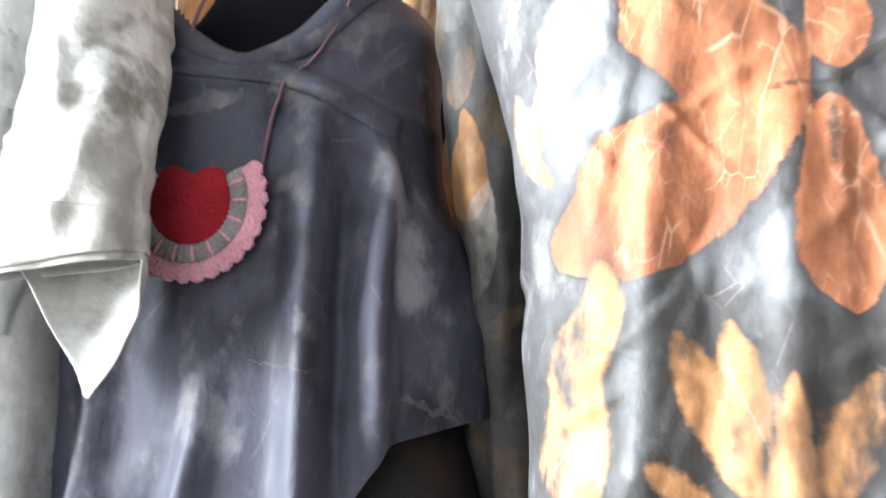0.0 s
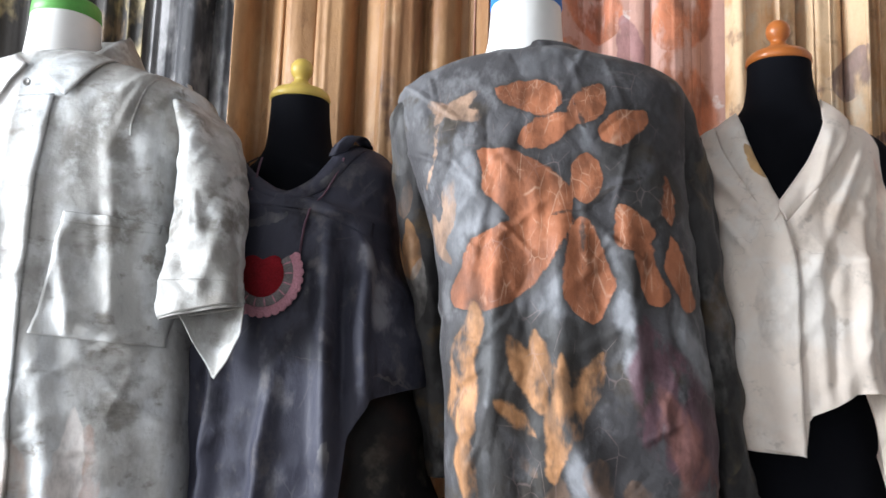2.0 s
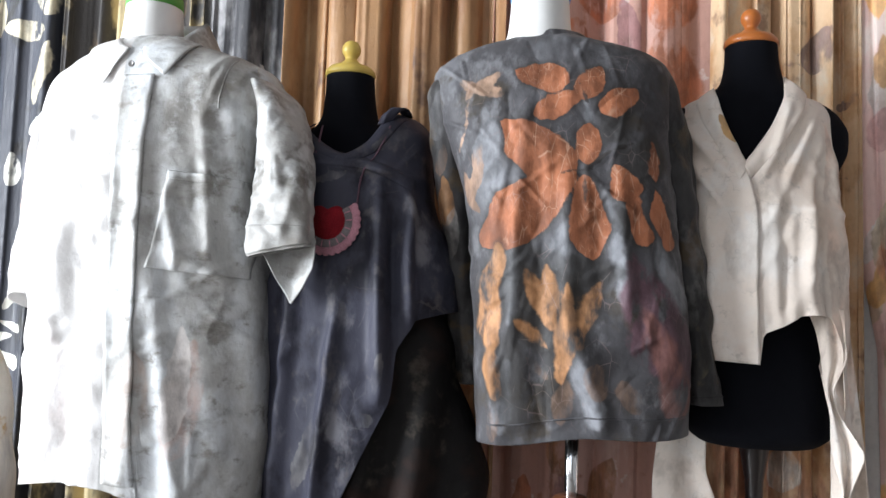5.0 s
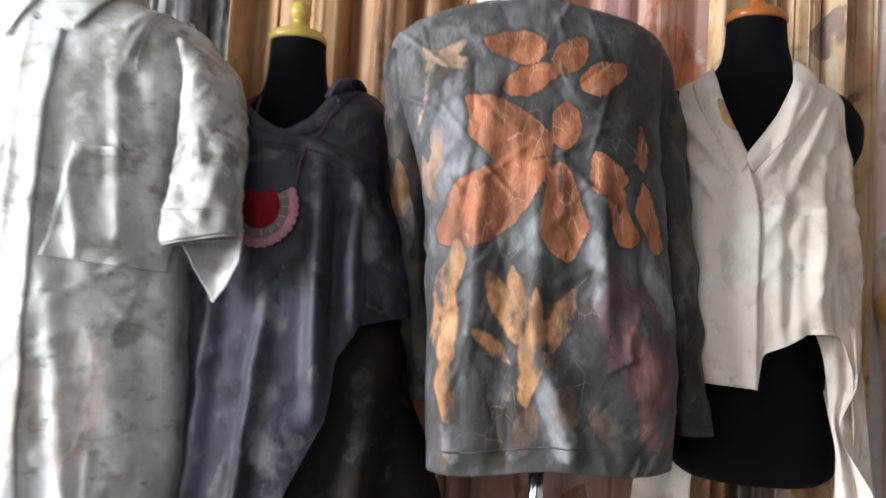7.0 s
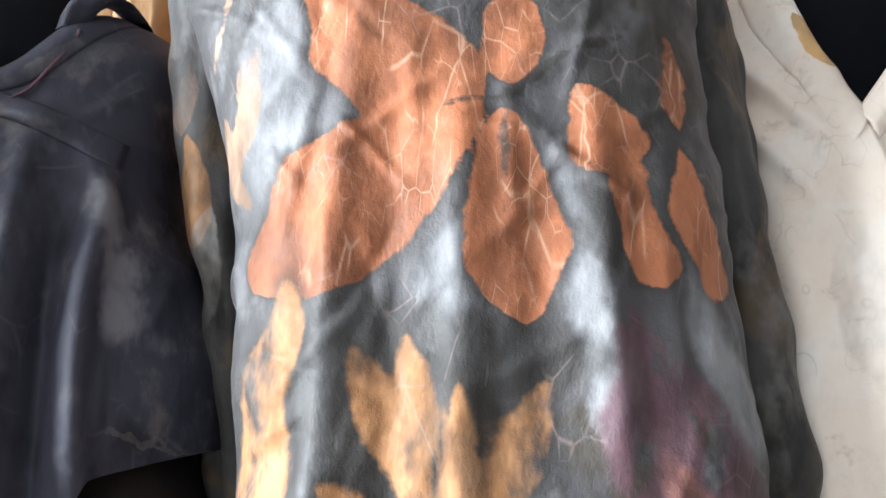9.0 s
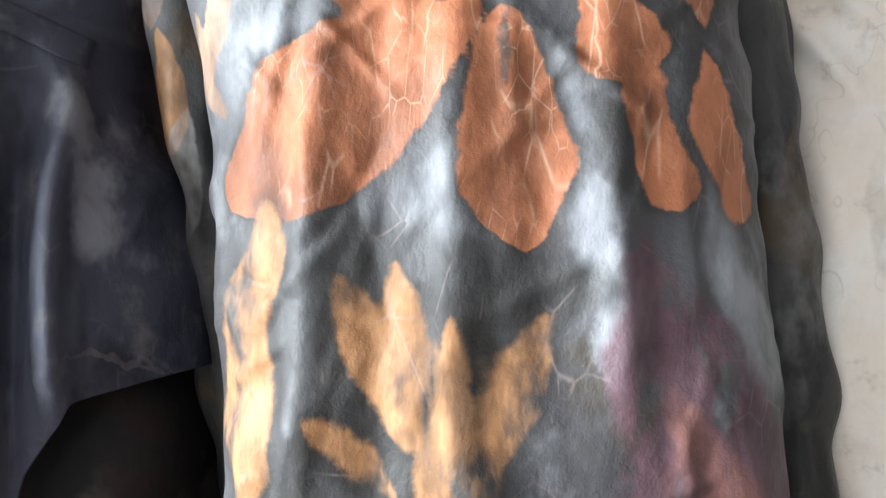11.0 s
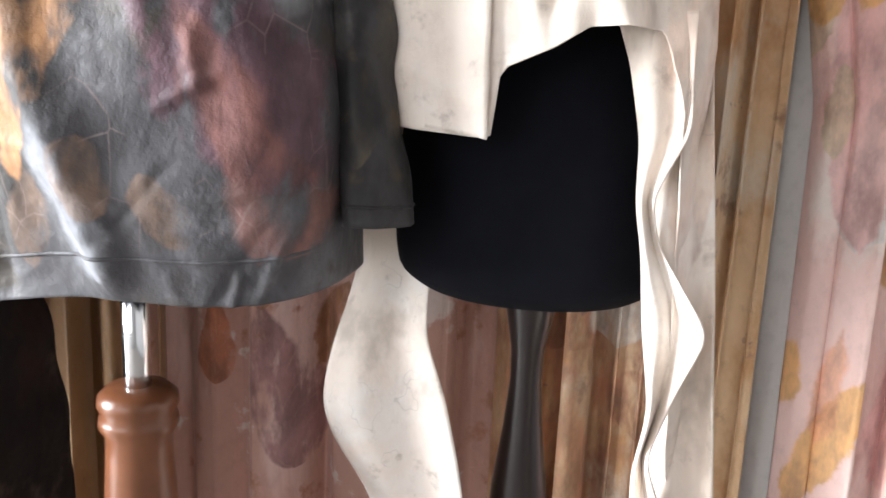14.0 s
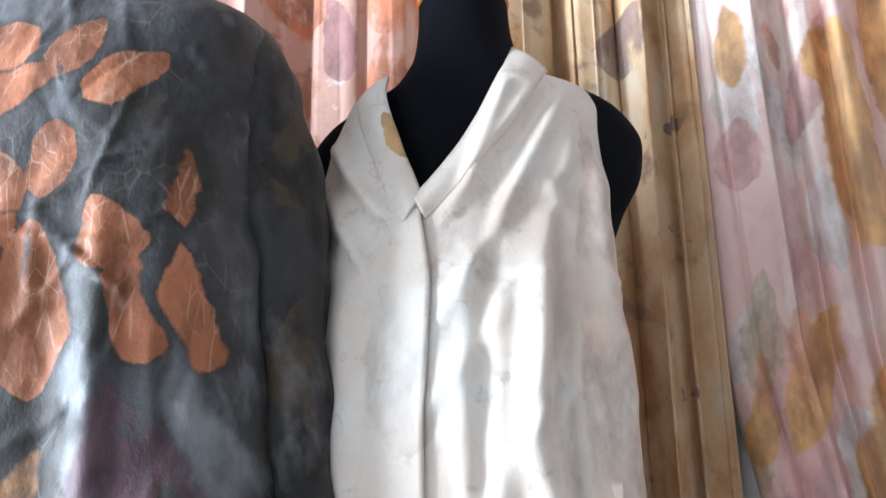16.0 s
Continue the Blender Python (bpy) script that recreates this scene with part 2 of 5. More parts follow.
# the kinds of print and fold highlight on the front: x, z, angle, length, width
PRINTS = {
    # pale: bands of lighter dye with highlights painted along the fold crests
    "pale": ((0.186, 1.150, 90, 0.16, 0.026), (0.262, 1.195, 80, 0.085, 0.040), (0.350, 1.185, 100, 0.17, 0.030), (0.302, 0.975, 112, 0.14, 0.034), (0.142, 1.33, 95, 0.20, 0.05),
             (0.175, 0.955, 85, 0.12, 0.03), (0.43, 1.15, 110, 0.13, 0.035), (0.30, 1.41, 95, 0.10, 0.012)),
    "smoke": ((0.222, 1.165, 10, 0.10, 0.060), (0.308, 1.155, 0, 0.10, 0.050), (0.203, 1.095, 115, 0.13, 0.046), (0.288, 1.105, 90, 0.10, 0.034), (0.190, 0.985, 90, 0.17, 0.040),
              (0.362, 1.235, 80, 0.055, 0.034), (0.255, 0.985, 90, 0.12, 0.045), (0.38, 1.33, 60, 0.10, 0.06), (0.345, 1.40, 70, 0.08, 0.05), (0.237, 1.055, 140, 0.10, 0.05)),
    "plum": ((0.407, 1.078, 113, 0.215, 0.105), (0.377, 1.168, 95, 0.040, 0.016), (0.385, 1.150, 10, 0.050, 0.008)),
    "plum_tip": ((0.416, 1.040, 118, 0.15, 0.045), (0.432, 0.995, 112, 0.14, 0.052), (0.440, 0.975, 75, 0.09, 0.030)),
    "rust": ((0.224, 1.474, 161, 0.090, 0.054), (0.303, 1.464, 62, 0.070, 0.048), (0.254, 1.425, 25, 0.086, 0.038), (0.348, 1.430, 38, 0.072, 0.044),
             (0.219, 1.350, 143, 0.150, 0.086), (0.208, 1.256, 40, 0.186, 0.098), (0.262, 1.300, 70, 0.070, 0.050), (0.302, 1.242, 95, 0.134, 0.064), (0.301, 1.359, 92, 0.062, 0.044),
             (0.356, 1.295, 118, 0.062, 0.046), (0.381, 1.237, 104, 0.084, 0.034), (0.402, 1.334, 95, 0.060, 0.016), (0.416, 1.237, 105, 0.095, 0.026)),
    "gold": ((0.153, 1.138, 80, 0.125, 0.042), (0.150, 1.076, 95, 0.110, 0.044), (0.155, 0.995, 96, 0.105, 0.030), (0.229, 1.110, 120, 0.112, 0.036), (0.246, 1.130, 100, 0.078, 0.030),
             (0.271, 1.056, 87, 0.155, 0.034), (0.307, 1.096, 66, 0.100, 0.034), (0.290, 1.050, 50, 0.050, 0.020), (0.218, 1.056, 140, 0.066, 0.017)),
    "gap": ((0.2595, 1.095, 93, 0.10, 0.012), (0.288, 1.115, 80, 0.095, 0.022), (0.262, 1.150, 100, 0.05, 0.014), (0.176, 1.10, 80, 0.06, 0.012), (0.168, 1.035, 95, 0.05, 0.010)),
    "dull": ((0.228, 1.003, 140, 0.045, 0.016), (0.270, 0.952, 85, 0.080, 0.032), (0.163, 0.925, 80, 0.09, 0.018), (0.320, 0.985, 100, 0.062, 0.040), (0.372, 0.965, 110, 0.062, 0.040)),
    "tan": ((0.128, 1.462, 28, 0.070, 0.022), (0.136, 1.449, -8, 0.056, 0.022), (0.098, 1.460, 140, 0.045, 0.020), (0.106, 1.446, 60, 0.03, 0.010), (0.121, 1.318, 82, 0.105, 0.024),
            (0.108, 1.282, 112, 0.075, 0.018), (0.098, 1.392, 80, 0.085, 0.004)),
    "stalk": ((0.277, 1.312, 12, 0.045, 0.004), (0.330, 1.340, 33, 0.085, 0.005), (0.297, 1.290, 88, 0.060, 0.004), (0.296, 1.435, 120, 0.04, 0.004)),
}
# fold highlights go into the cloth colour here, along with paler dye
c.dyed("pale", PALE_FOLD, 0.75, 0.46, 0.66)
c.smoky("smoke", SMOKE, 0.68, 0.28, 0.66)
c.dyed("plum", (0.092, 0.042, 0.056), 0.85, 0.48, 0.72, 0.10)
c.scratches((0.24, 0.15, 0.15), 0.40, 34, (1, 1, 0.8), 0.8, lo=0.46, hi=0.6)
c.dyed("plum_tip", (0.215, 0.092, 0.074), 0.72, 0.48, 0.66, 0.22)
c.smoky("rust", SMOKE, 0.70, 0.30, 0.58)
c.dyed("rust", RUST)
c.scratches((0.62, 0.42, 0.30), 0.42, 40, (1, 1, 0.30), 0.35, lo=0.48, hi=0.62)
c.scratches((0.62, 0.42, 0.30), 0.42, 95, (1, 1, 0.40), -0.5, lo=0.47, hi=0.6)
c.dyed("tan", (0.34, 0.215, 0.145), 0.85, patch=0.2)
c.dyed("stalk", (0.022, 0.018, 0.016), 0.85)
c.dyed("dull", (0.19, 0.115, 0.075), 0.55, 0.50, 0.60, 0.2)
c.smoky("gold", SMOKE, 0.60, 0.28, 0.58)
c.dyed("gold", GOLD, 0.95, 0.50, 0.62, 0.18)
c.smoky("gap", SMOKE, 0.50, 0.42, 0.66)
c.scratches((0.30, 0.22, 0.21), 0.30, 38, (1, 1, 0.7), 0.9, inside=False, lo=0.50, hi=0.66)
SHIRT3 = c.done(crease=30, stretch=(1, 1, 0.8), strength=0.32, crisp=0.55, crisp_scale=13, soil=0.15)

# its sleeves: the same cloth, dyed darker; tone also holds right sleeve's shade
c = Cloth("dark_grey_leaf_print_cotton", 0.60, 0.05, 0.35).ground(
    (0.040, 0.038, 0.039), ((0.014, 0.013, 0.013), 12, 0.47, 0.60, (1, 1, 0.6), 2.3), ((0.13, 0.125, 0.12), 13, 0.54, 0.68, (1, 1, 0.6), 5.1), ((0.070, 0.050, 0.030), 15, 0.55, 0.66, ISO, 8.7)).warp(11, 0.011)
c.leaf(0.058, 1.275, 95, 0.085, 0.034, (0.30, 0.145, 0.055), HALO, 0.85, 0.5, 0.2)
c.leaf(0.050, 1.345, 80, 0.060, 0.024, (0.26, 0.15, 0.09), None, 0.7, 0, 0.3)
c.leaf(0.066, 1.215, 80, 0.10, 0.035, (0.25, 0.235, 0.225), None, 0.7, 0, 0.3)
c.leaf(0.045, 1.425, 85, 0.09, 0.05, (0.13, 0.13, 0.135), None, 0.7, 0, 0.3)
c.leaf(0.490, 1.06, 85, 0.14, 0.03, (0.10, 0.075, 0.04), None, 0.6, 0, 0.3)
c.leaf(0.470, 1.20, 85, 0.12, 0.025, (0.12, 0.07, 0.04), None, 0.6, 0, 0.3)
SLEEVE3 = c.done(crease=30, stretch=(1, 1, 0.8), strength=0.34, crisp=0.6, crisp_scale=16)

# pale grey short-sleeved shirt
c = Cloth("pale_grey_eco_dyed_silk", 0.58, 0.05, 0.34).ground(
    (0.41, 0.405, 0.39), ((0.215, 0.205, 0.19), 8, 0.45, 0.66, (0.8, 1, 0.8), 0.4), ((0.60, 0.625, 0.645), 9, 0.49, 0.68, (1, 1, 0.45), 2.2),
    ((0.165, 0.155, 0.14), 13, 0.54, 0.70, H, 5.0), ((0.54, 0.55, 0.55), 22, 0.50, 0.68, ISO, 8.0), ((0.22, 0.205, 0.185), 34, 0.55, 0.72, (0.6, 1, 1), 3.0)).warp(10, 0.012)
# paler left front: dye and the side window's brightness in one colour
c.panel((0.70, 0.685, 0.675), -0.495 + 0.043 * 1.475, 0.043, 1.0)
c.leaf(-0.335, 0.930, 83, 0.20, 0.060, (0.52, 0.27, 0.19), None, 0.42, 0, 0.3)
c.leaf(-0.345, 0.955, 85, 0.19, 0.038, (0.58, 0.55, 0.53), None, 0.9, 0, 0.1)
c.leaf(-0.60, 0.90, 90, 0.34, 0.16, (0.46, 0.37, 0.345), None, 0.55, 0, 0.3)
c.leaf(-0.715, 1.24, 88, 0.30, 0.030, (0.46, 0.26, 0.17), None, 0.6, 0, 0.2)
c.leaf(-0.415, 0.93, 88, 0.16, 0.06, (0.34, 0.24, 0.19), None, 0.5, 0, 0.2)
c.cracks((0.20, 0.19, 0.18), 0.15, 9)
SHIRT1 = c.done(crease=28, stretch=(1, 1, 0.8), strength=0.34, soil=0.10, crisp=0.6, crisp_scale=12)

# dark draped dress
c = Cloth("dark_navy_eco_dyed_cloth", 0.58, 0.0, 0.22).ground(
    (0.045, 0.046, 0.066), ((0.017, 0.017, 0.026), 9, 0.50, 0.62, (1, 1, 0.7), 0.9), ((0.16, 0.158, 0.178), 11, 0.57, 0.70, (1, 1, 0.6), 3.5), ((0.10, 0.093, 0.10), 26, 0.56, 0.72, (1, 1, 0.7), 5.5)).warp(16, 0.02)
for x, z, ang, L, W in ((-0.035, 1.385, 30, 0.08, 0.025), (-0.135, 1.310, 15, 0.07, 0.02), (-0.06, 0.905, 15, 0.05, 0.03),
                        (-0.15, 0.85, 80, 0.12, 0.04), (-0.03, 0.985, 85, 0.06, 0.02), (-0.03, 0.78, 75, 0.14, 0.03)):
    c.leaf(x, z, ang, L, W, (0.145, 0.140, 0.140), None, 0.65, 0, 0.35)
c.leaf(-0.0, 1.105, 165, 0.16, 0.004, (0.14, 0.12, 0.115), None, 0.4, 0, 0.25)
c.scratches((0.16, 0.15, 0.16), 0.25, 30, (1, 1, 0.6), 0.7, inside=False, lo=0.52, hi=0.66)
DRESS = c.done(crease=30, strength=0.26, crisp=0.4, crisp_scale=11)
UNDER = Cloth("black_brown_eco_dyed_cloth", 0.8, 0.0, 0.15).ground(
    (0.0125, 0.0115, 0.0115), ((0.060, 0.051, 0.041), 10, 0.54, 0.66, ISO, 1.7), ((0.022, 0.014, 0.012), 6, 0.5, 0.6, ISO, 4.7)).done(strength=0.25)

# cream waistcoat
c = Cloth("cream_eco_dyed_viscose", 0.58, 0.10, 0.28).ground(
    (0.82, 0.72, 0.635), ((0.66, 0.52, 0.415), 6, 0.52, 0.72, (1, 1, 0.35), 0.2), ((0.84, 0.79, 0.74), 6, 0.50, 0.64, ISO, 6.1),
    ((0.60, 0.52, 0.45), 11, 0.56, 0.70, (1, 1, 0.7), 9.1), ((0.56, 0.49, 0.43), 30, 0.60, 0.74, ISO, 4.4)).warp(12, 0.012)
c.leaf(0.532, 1.418, 118, 0.060, 0.022, (0.48, 0.27, 0.08), None, 0.85, 0, 0.1)
c.leaf(0.712, 1.170, 93, 0.52, 0.050, (0.64, 0.475, 0.385), None, 0.7, 0, 0.25)
c.leaf(0.668, 1.130, 92, 0.26, 0.022, (0.70, 0.56, 0.47), None, 0.6, 0, 0.3)
c.leaf(0.733, 1.270, 80, 0.10, 0.020, (0.52, 0.34, 0.12), None, 0.7, 0, 0.2)
for x, z, ang, L, W in ((0.655, 1.24, 40, 0.10, 0.05), (0.70, 1.16, 70, 0.14, 0.05), (0.55, 1.2, 100, 0.14, 0.06)):
    c.leaf(x, z, ang, L, W, (0.62, 0.54, 0.47), None, 0.35, 0, 0.15)
c.cracks((0.40, 0.36, 0.32), 0.32, 8)
VEST = c.done(crease=20, strength=0.24, soil=0.09, crisp=0.35, crisp_scale=10)


def plain(name, col, rough=0.5, metal=0.0, spec=0.5, bump=0.05, scale=120, vary=0.15):
    m = bpy.data.materials.new(name)
    m.use_nodes = True
    t, n = m.node_tree, m.node_tree.nodes
    b = n["Principled BSDF"]
    b.inputs["Roughness"].default_value, b.inputs["Metallic"].default_value = rough, metal
    b.inputs["Specular IOR Level"].default_value = spec
    co = n.new("ShaderNodeTexCoord")
    z = n.new("ShaderNodeTexNoise")
    z.inputs["Scale"].default_value, z.inputs["Detail"].default_value = scale, 5
    t.links.new(co.outputs["Object"], z.inputs["Vector"])
    big = n.new("ShaderNodeTexNoise")
    big.inputs["Scale"].default_value = scale / 12
    t.links.new(co.outputs["Object"], big.inputs["Vector"])
    avg = n.new("ShaderNodeMath")
    avg.operation = "ADD"
    t.links.new(z.outputs["Fac"], avg.inputs[0])
    t.links.new(big.outputs["Fac"], avg.inputs[1])
    r = n.new("ShaderNodeMapRange")
    r.inputs["From Min"].default_value, r.inputs["From Max"].default_value = 0.6, 1.4
    r.inputs["To Min"].default_value, r.inputs["To Max"].default_value = 1 - vary, 1 + vary
    t.links.new(avg.outputs[0], r.inputs["Value"])
    s = n.new("ShaderNodeVectorMath")
    s.operation = "SCALE"
    s.inputs[0].default_value = col
    t.links.new(r.outputs[0], s.inputs["Scale"])
    t.links.new(s.outputs[0], b.inputs["Base Color"])
    bp = n.new("ShaderNodeBump")
    bp.inputs["Strength"].default_value, bp.inputs["Distance"].default_value = bump, 0.004
    t.links.new(z.outputs["Fac"], bp.inputs["Height"])
    t.links.new(bp.outputs[0], b.inputs["Normal"])
    return m


BLACK = plain("black_jersey_cover", (0.0055, 0.0060, 0.0088), 0.88, 0, 0.09, 0.2, 700)
WHITE = plain("white_moulded_plastic", (0.78, 0.78, 0.77), 0.4, 0, 0.5, 0.03, 60, 0.04)
GREEN = plain("green_plastic_cap", (0.10, 0.36, 0.07), 0.45)
BLUE = plain("blue_plastic_cap", (0.02, 0.18, 0.62), 0.45)
YELLOW = plain("yellow_lacquered_wood", (0.62, 0.45, 0.10), 0.35, 0, 0.5, 0.05, 60)
ORANGE = plain("orange_lacquered_wood", (0.52, 0.16, 0.035), 0.32, 0, 0.5, 0.05, 60)
CHROME = plain("chrome_tube", (0.80, 0.82, 0.84), 0.16, 1.0, 0.5, 0.01, 60, 0.03)
DARKWOOD = plain("dark_lacquered_wood", (0.011, 0.007, 0.0065), 0.28, 0, 0.6, 0.06, 40, 0.3)
BROWNWOOD = plain("brown_turned_wood", (0.17, 0.062, 0.028), 0.3, 0, 0.5, 0.08, 40, 0.25)
RED = plain("red_crochet_wool", (0.20, 0.008, 0.014), 0.9, 0, 0.2, 0.9, 420, 0.4)
GREYW = plain("grey_crochet_wool", (0.22, 0.20, 0.205), 0.9, 0, 0.2, 0.9, 420, 0.4)
PINKW = plain("pink_crochet_wool", (0.55, 0.27, 0.33), 0.9, 0, 0.2, 0.9, 420, 0.3)
CORD = plain("mauve_cord", (0.13, 0.075, 0.10), 0.9, 0, 0.2, 0.5, 900, 0.3)
BUTTON = plain("grey_horn_button", (0.16, 0.155, 0.15), 0.3, 0, 0.5, 0.05, 200, 0.3)
PLASTER = plain("painted_plaster", (0.24, 0.232, 0.225), 0.85, 0, 0.3, 0.1, 30, 0.06)
TILE = plain("floor_tile", (0.20, 0.18, 0.16), 0.4, 0, 0.5, 0.05, 20, 0.08)


# ---- mesh helpers ----
def link_mesh(name, verts, faces, mats, parent=None, label="", thick=0.0, index=None, at=None):
    me = bpy.data.meshes.new(name)
    me.from_pydata(verts, [], faces)
    for m in (mats if isinstance(mats, (list, tuple)) else [mats]):
        me.materials.append(m)
    me.polygons.foreach_set("use_smooth", [True] * len(me.polygons))
    if index is not None:
        me.polygons.foreach_set("material_index", index)
    me.update()
    ob = new(name, me)
    if parent:
        ob.parent = parent
        ob.matrix_parent_inverse = Matrix.Translation(parent.location).inverted()
    if thick:
        s = ob.modifiers.new("thickness", "SOLIDIFY")
        s.thickness, s.offset = thick, 0.0
    if label:
        tagged(ob, label)
    return ob


def part(name, bm, material, parent, label=""):
    me = bpy.data.meshes.new(name)
    bm.to_mesh(me)
    bm.free()
    me.materials.append(material)
    ob = new(name, me)
    if parent:
        ob.parent = parent
        ob.matrix_parent_inverse = Matrix.Translation(parent.location).inverted()
    return tagged(ob, label) if label else ob


def thing(name, place, label, category, group=""):
    ob = new(name)
    ob.empty_display_size = 0.1
    ob.location = place
    return tagged(ob, label, category, group)


def grid_faces(nu, nv, closed):
    out = []
    for j in range(nv - 1):
        for i in range(nu if closed else nu - 1):
            k = (i + 1) % nu
            out.append((j * nu + i, j * nu + k, (j + 1) * nu + k, (j + 1) * nu + i))
    return out


def wob(x, z, seed, scale):
    """Smooth waving between about -1 and 1."""
    r = np.random.RandomState(seed)
    s = 0
    for k in range(6):
        a, p, f = r.uniform(0, 6.28), r.uniform(0, 6.28), scale * r.uniform(0.6, 1.8)
        s = s + np.sin(f * (np.cos(a) * x + np.sin(a) * z) + p)
    return s / 3


def spline(rows, v):
    """Smooth rows of numbers, read at v between 0 and 1, evenly by length."""
    rows = np.array(rows, float)
    d = np.r_[0, np.cumsum(np.linalg.norm(np.diff(rows[:, :3], axis=0), axis=1))]
    d /= d[-1]
    out = []
    for k in range(rows.shape[1]):
        m = np.gradient(rows[:, k], d)
        i = np.clip(np.searchsorted(d, v) - 1, 0, len(d) - 2)
        h = d[i + 1] - d[i]
        t = (v - d[i]) / h
        out.append((2 * t**3 - 3 * t**2 + 1) * rows[i, k] + (t**3 - 2 * t**2 + t) * h * m[i] * 0.8
                   + (-2 * t**3 + 3 * t**2) * rows[i + 1, k] + (t**3 - t**2) * h * m[i + 1] * 0.8)
    return out


def ridge(x, z, x0, z0, x1, z1, w, amp):
    """A fold along a line, tapering at its ends."""
    dx, dz = x1 - x0, z1 - z0
    L2 = dx * dx + dz * dz
    t = ((x - x0) * dx + (z - z0) * dz) / L2
    d = ((x - x0) * dz - (z - z0) * dx) / math.sqrt(L2)
    ends = np.clip((t + 0.12) / 0.3, 0, 1) * np.clip((1.12 - t) / 0.3, 0, 1)
    return amp * np.exp(-(d / w) ** 2) * ends * ends * (3 - 2 * ends)


def print_field(x, z, leaves):
    """How far inside pointed leaves each place lies: 0.5 on the edge, 0.02 more for each millimetre inwards."""
    px, pz = x + 0.0035 * wob(x, z, 71, 60), z + 0.0035 * wob(x, z, 72, 60)
    most = np.full(x.shape, -1.0)
    for lx, lz, angle, length, width in leaves:
        a = radians(angle)
        u = ((px - lx) * math.cos(a) + (pz - lz) * math.sin(a)) / (length / 2)
        w = ((pz - lz) * math.cos(a) - (px - lx) * math.sin(a)) / (width * 0.45)
        d = np.maximum(1 - u * u, 0) ** 0.6 * np.maximum(1 - 0.3 * u, 0.1) - np.abs(w) - 2 * np.maximum(np.abs(u) - 1, 0)
        most = np.maximum(most, d * width * 0.45)
    return np.clip(0.5 + 20 * most, 0, 1.5).astype(np.float32)


def creases(x, z, seed, n, box_, size=(0.025, 0.09), amp=0.0022, w=(0.003, 0.007)):
    """Small creases strewn over a piece of cloth."""
    r = np.random.RandomState(seed)
    s = 0
    for k in range(n):
        px, pz, a, L = r.uniform(box_[0], box_[1]), r.uniform(box_[2], box_[3]), r.normal(math.pi / 2, 0.8), r.uniform(*size)
        dx, dz = 0.5 * L * math.cos(a), 0.5 * L * math.sin(a)
        s = s + ridge(x, z, px - dx, pz - dz, px + dx, pz + dz, r.uniform(*w), amp * r.uniform(-0.8, 1.2))
    return s


def loft(rows, nu=220, nv=170, shape=None, bottom=None, reach=0.3, arc=(0, 2 * math.pi), power=0.85, grow=0.0, low_power=None):
    """A garment hung round the body: rows of z, left, right, front, back; shape(x, z, front) pushes it out; bottom(x, front) is its hem."""
    z, xl, xr, yf, yb = spline(rows, np.linspace(0, 1, nv))
    closed = arc[1] - arc[0] > 6.2
    th = np.linspace(arc[0], arc[1], nu, endpoint=not closed)
    C, S = np.cos(th)[None, :], np.sin(th)[None, :]
    Z = z[:, None] + 0 * C
    xc, a, yc, b = ((xl + xr) / 2)[:, None], ((xr - xl) / 2)[:, None] + grow, ((yf + yb) / 2)[:, None], ((yb - yf) / 2)[:, None] + grow
    if low_power:
        power = power + (low_power - power) * np.linspace(0, 1, nv)[:, None] ** 1.5
    X = xc + a * np.sign(C) * np.abs(C) ** power
    Y = yc + b * np.sign(S) * np.abs(S) ** power
    front = np.clip(0.5 - 0.9 * S + 0 * Z, 0, 1)
    if bottom is not None:
        low = bottom(X, front)
        k = np.clip((z[0] - Z) / (z[0] - z[-1]), 0, 1)
        k = np.clip((k - (1 - reach)) / reach, 0, 1)
        Z = Z + (low - z[-1]) * k
    if shape is not None:
        push = shape(X, Z, front)
        nx, ny = C / np.maximum(a, 0.02), S / np.maximum(b, 0.02)
        ln = np.sqrt(nx * nx + ny * ny)
        X, Y = X + push * nx / ln, Y + push * ny / ln
    return np.stack([X, Y, Z], 2).reshape(-1, 3), grid_faces(nu, nv, closed)


def tube(rows, nu=72, nv=90, shape=None, skew=None):
    """A sleeve: rows of x, y, z, half width, half depth; skew(angle) lowers its opening."""
    x, y, z, a, b = spline(rows, np.linspace(0, 1, nv))
    th = np.linspace(0, 2 * math.pi, nu, endpoint=False)
    C, S = np.cos(th)[None, :], np.sin(th)[None, :]
    v = np.linspace(0, 1, nv)[:, None]
    Z = z[:, None] + 0 * C
    if skew is not None:
        Z = Z + skew(th)[None, :] * np.clip((v - 0.6) / 0.4, 0, 1) ** 1.3
    p = shape(x[:, None] + a[:, None] * C, Z, th[None, :]) if shape is not None else 0
    X = x[:, None] + (a[:, None] + p) * C
    Y = y[:, None] + (b[:, None] + p) * S
    return np.stack([X, Y, Z], 2).reshape(-1, 3), grid_faces(nu, nv, True)


def turned(profile, x, y, nu=32):
    """Turned work about an upright axis: (radius, z) from the top."""
    th = np.linspace(0, 2 * math.pi, nu, endpoint=False)
    v = [(x + r * math.cos(t), y + r * math.sin(t), z) for r, z in profile for t in th]
    f = [tuple(reversed(q)) for q in grid_faces(nu, len(profile), True)]
    n = len(profile)
    return v, f + [tuple(range(nu)), tuple(reversed(range((n - 1) * nu, n * nu)))]


def joined(*pieces):
    """(verts, faces, slot) pieces in one list."""
    V_, F_, I_ = [], [], []
    for v, f, s in pieces:
        k = len(V_)
        V_ += [tuple(map(float, p)) for p in v]
        F_ += [tuple(i + k for i in q) for q in f]
        I_ += [s] * len(f)
    return V_, F_, I_


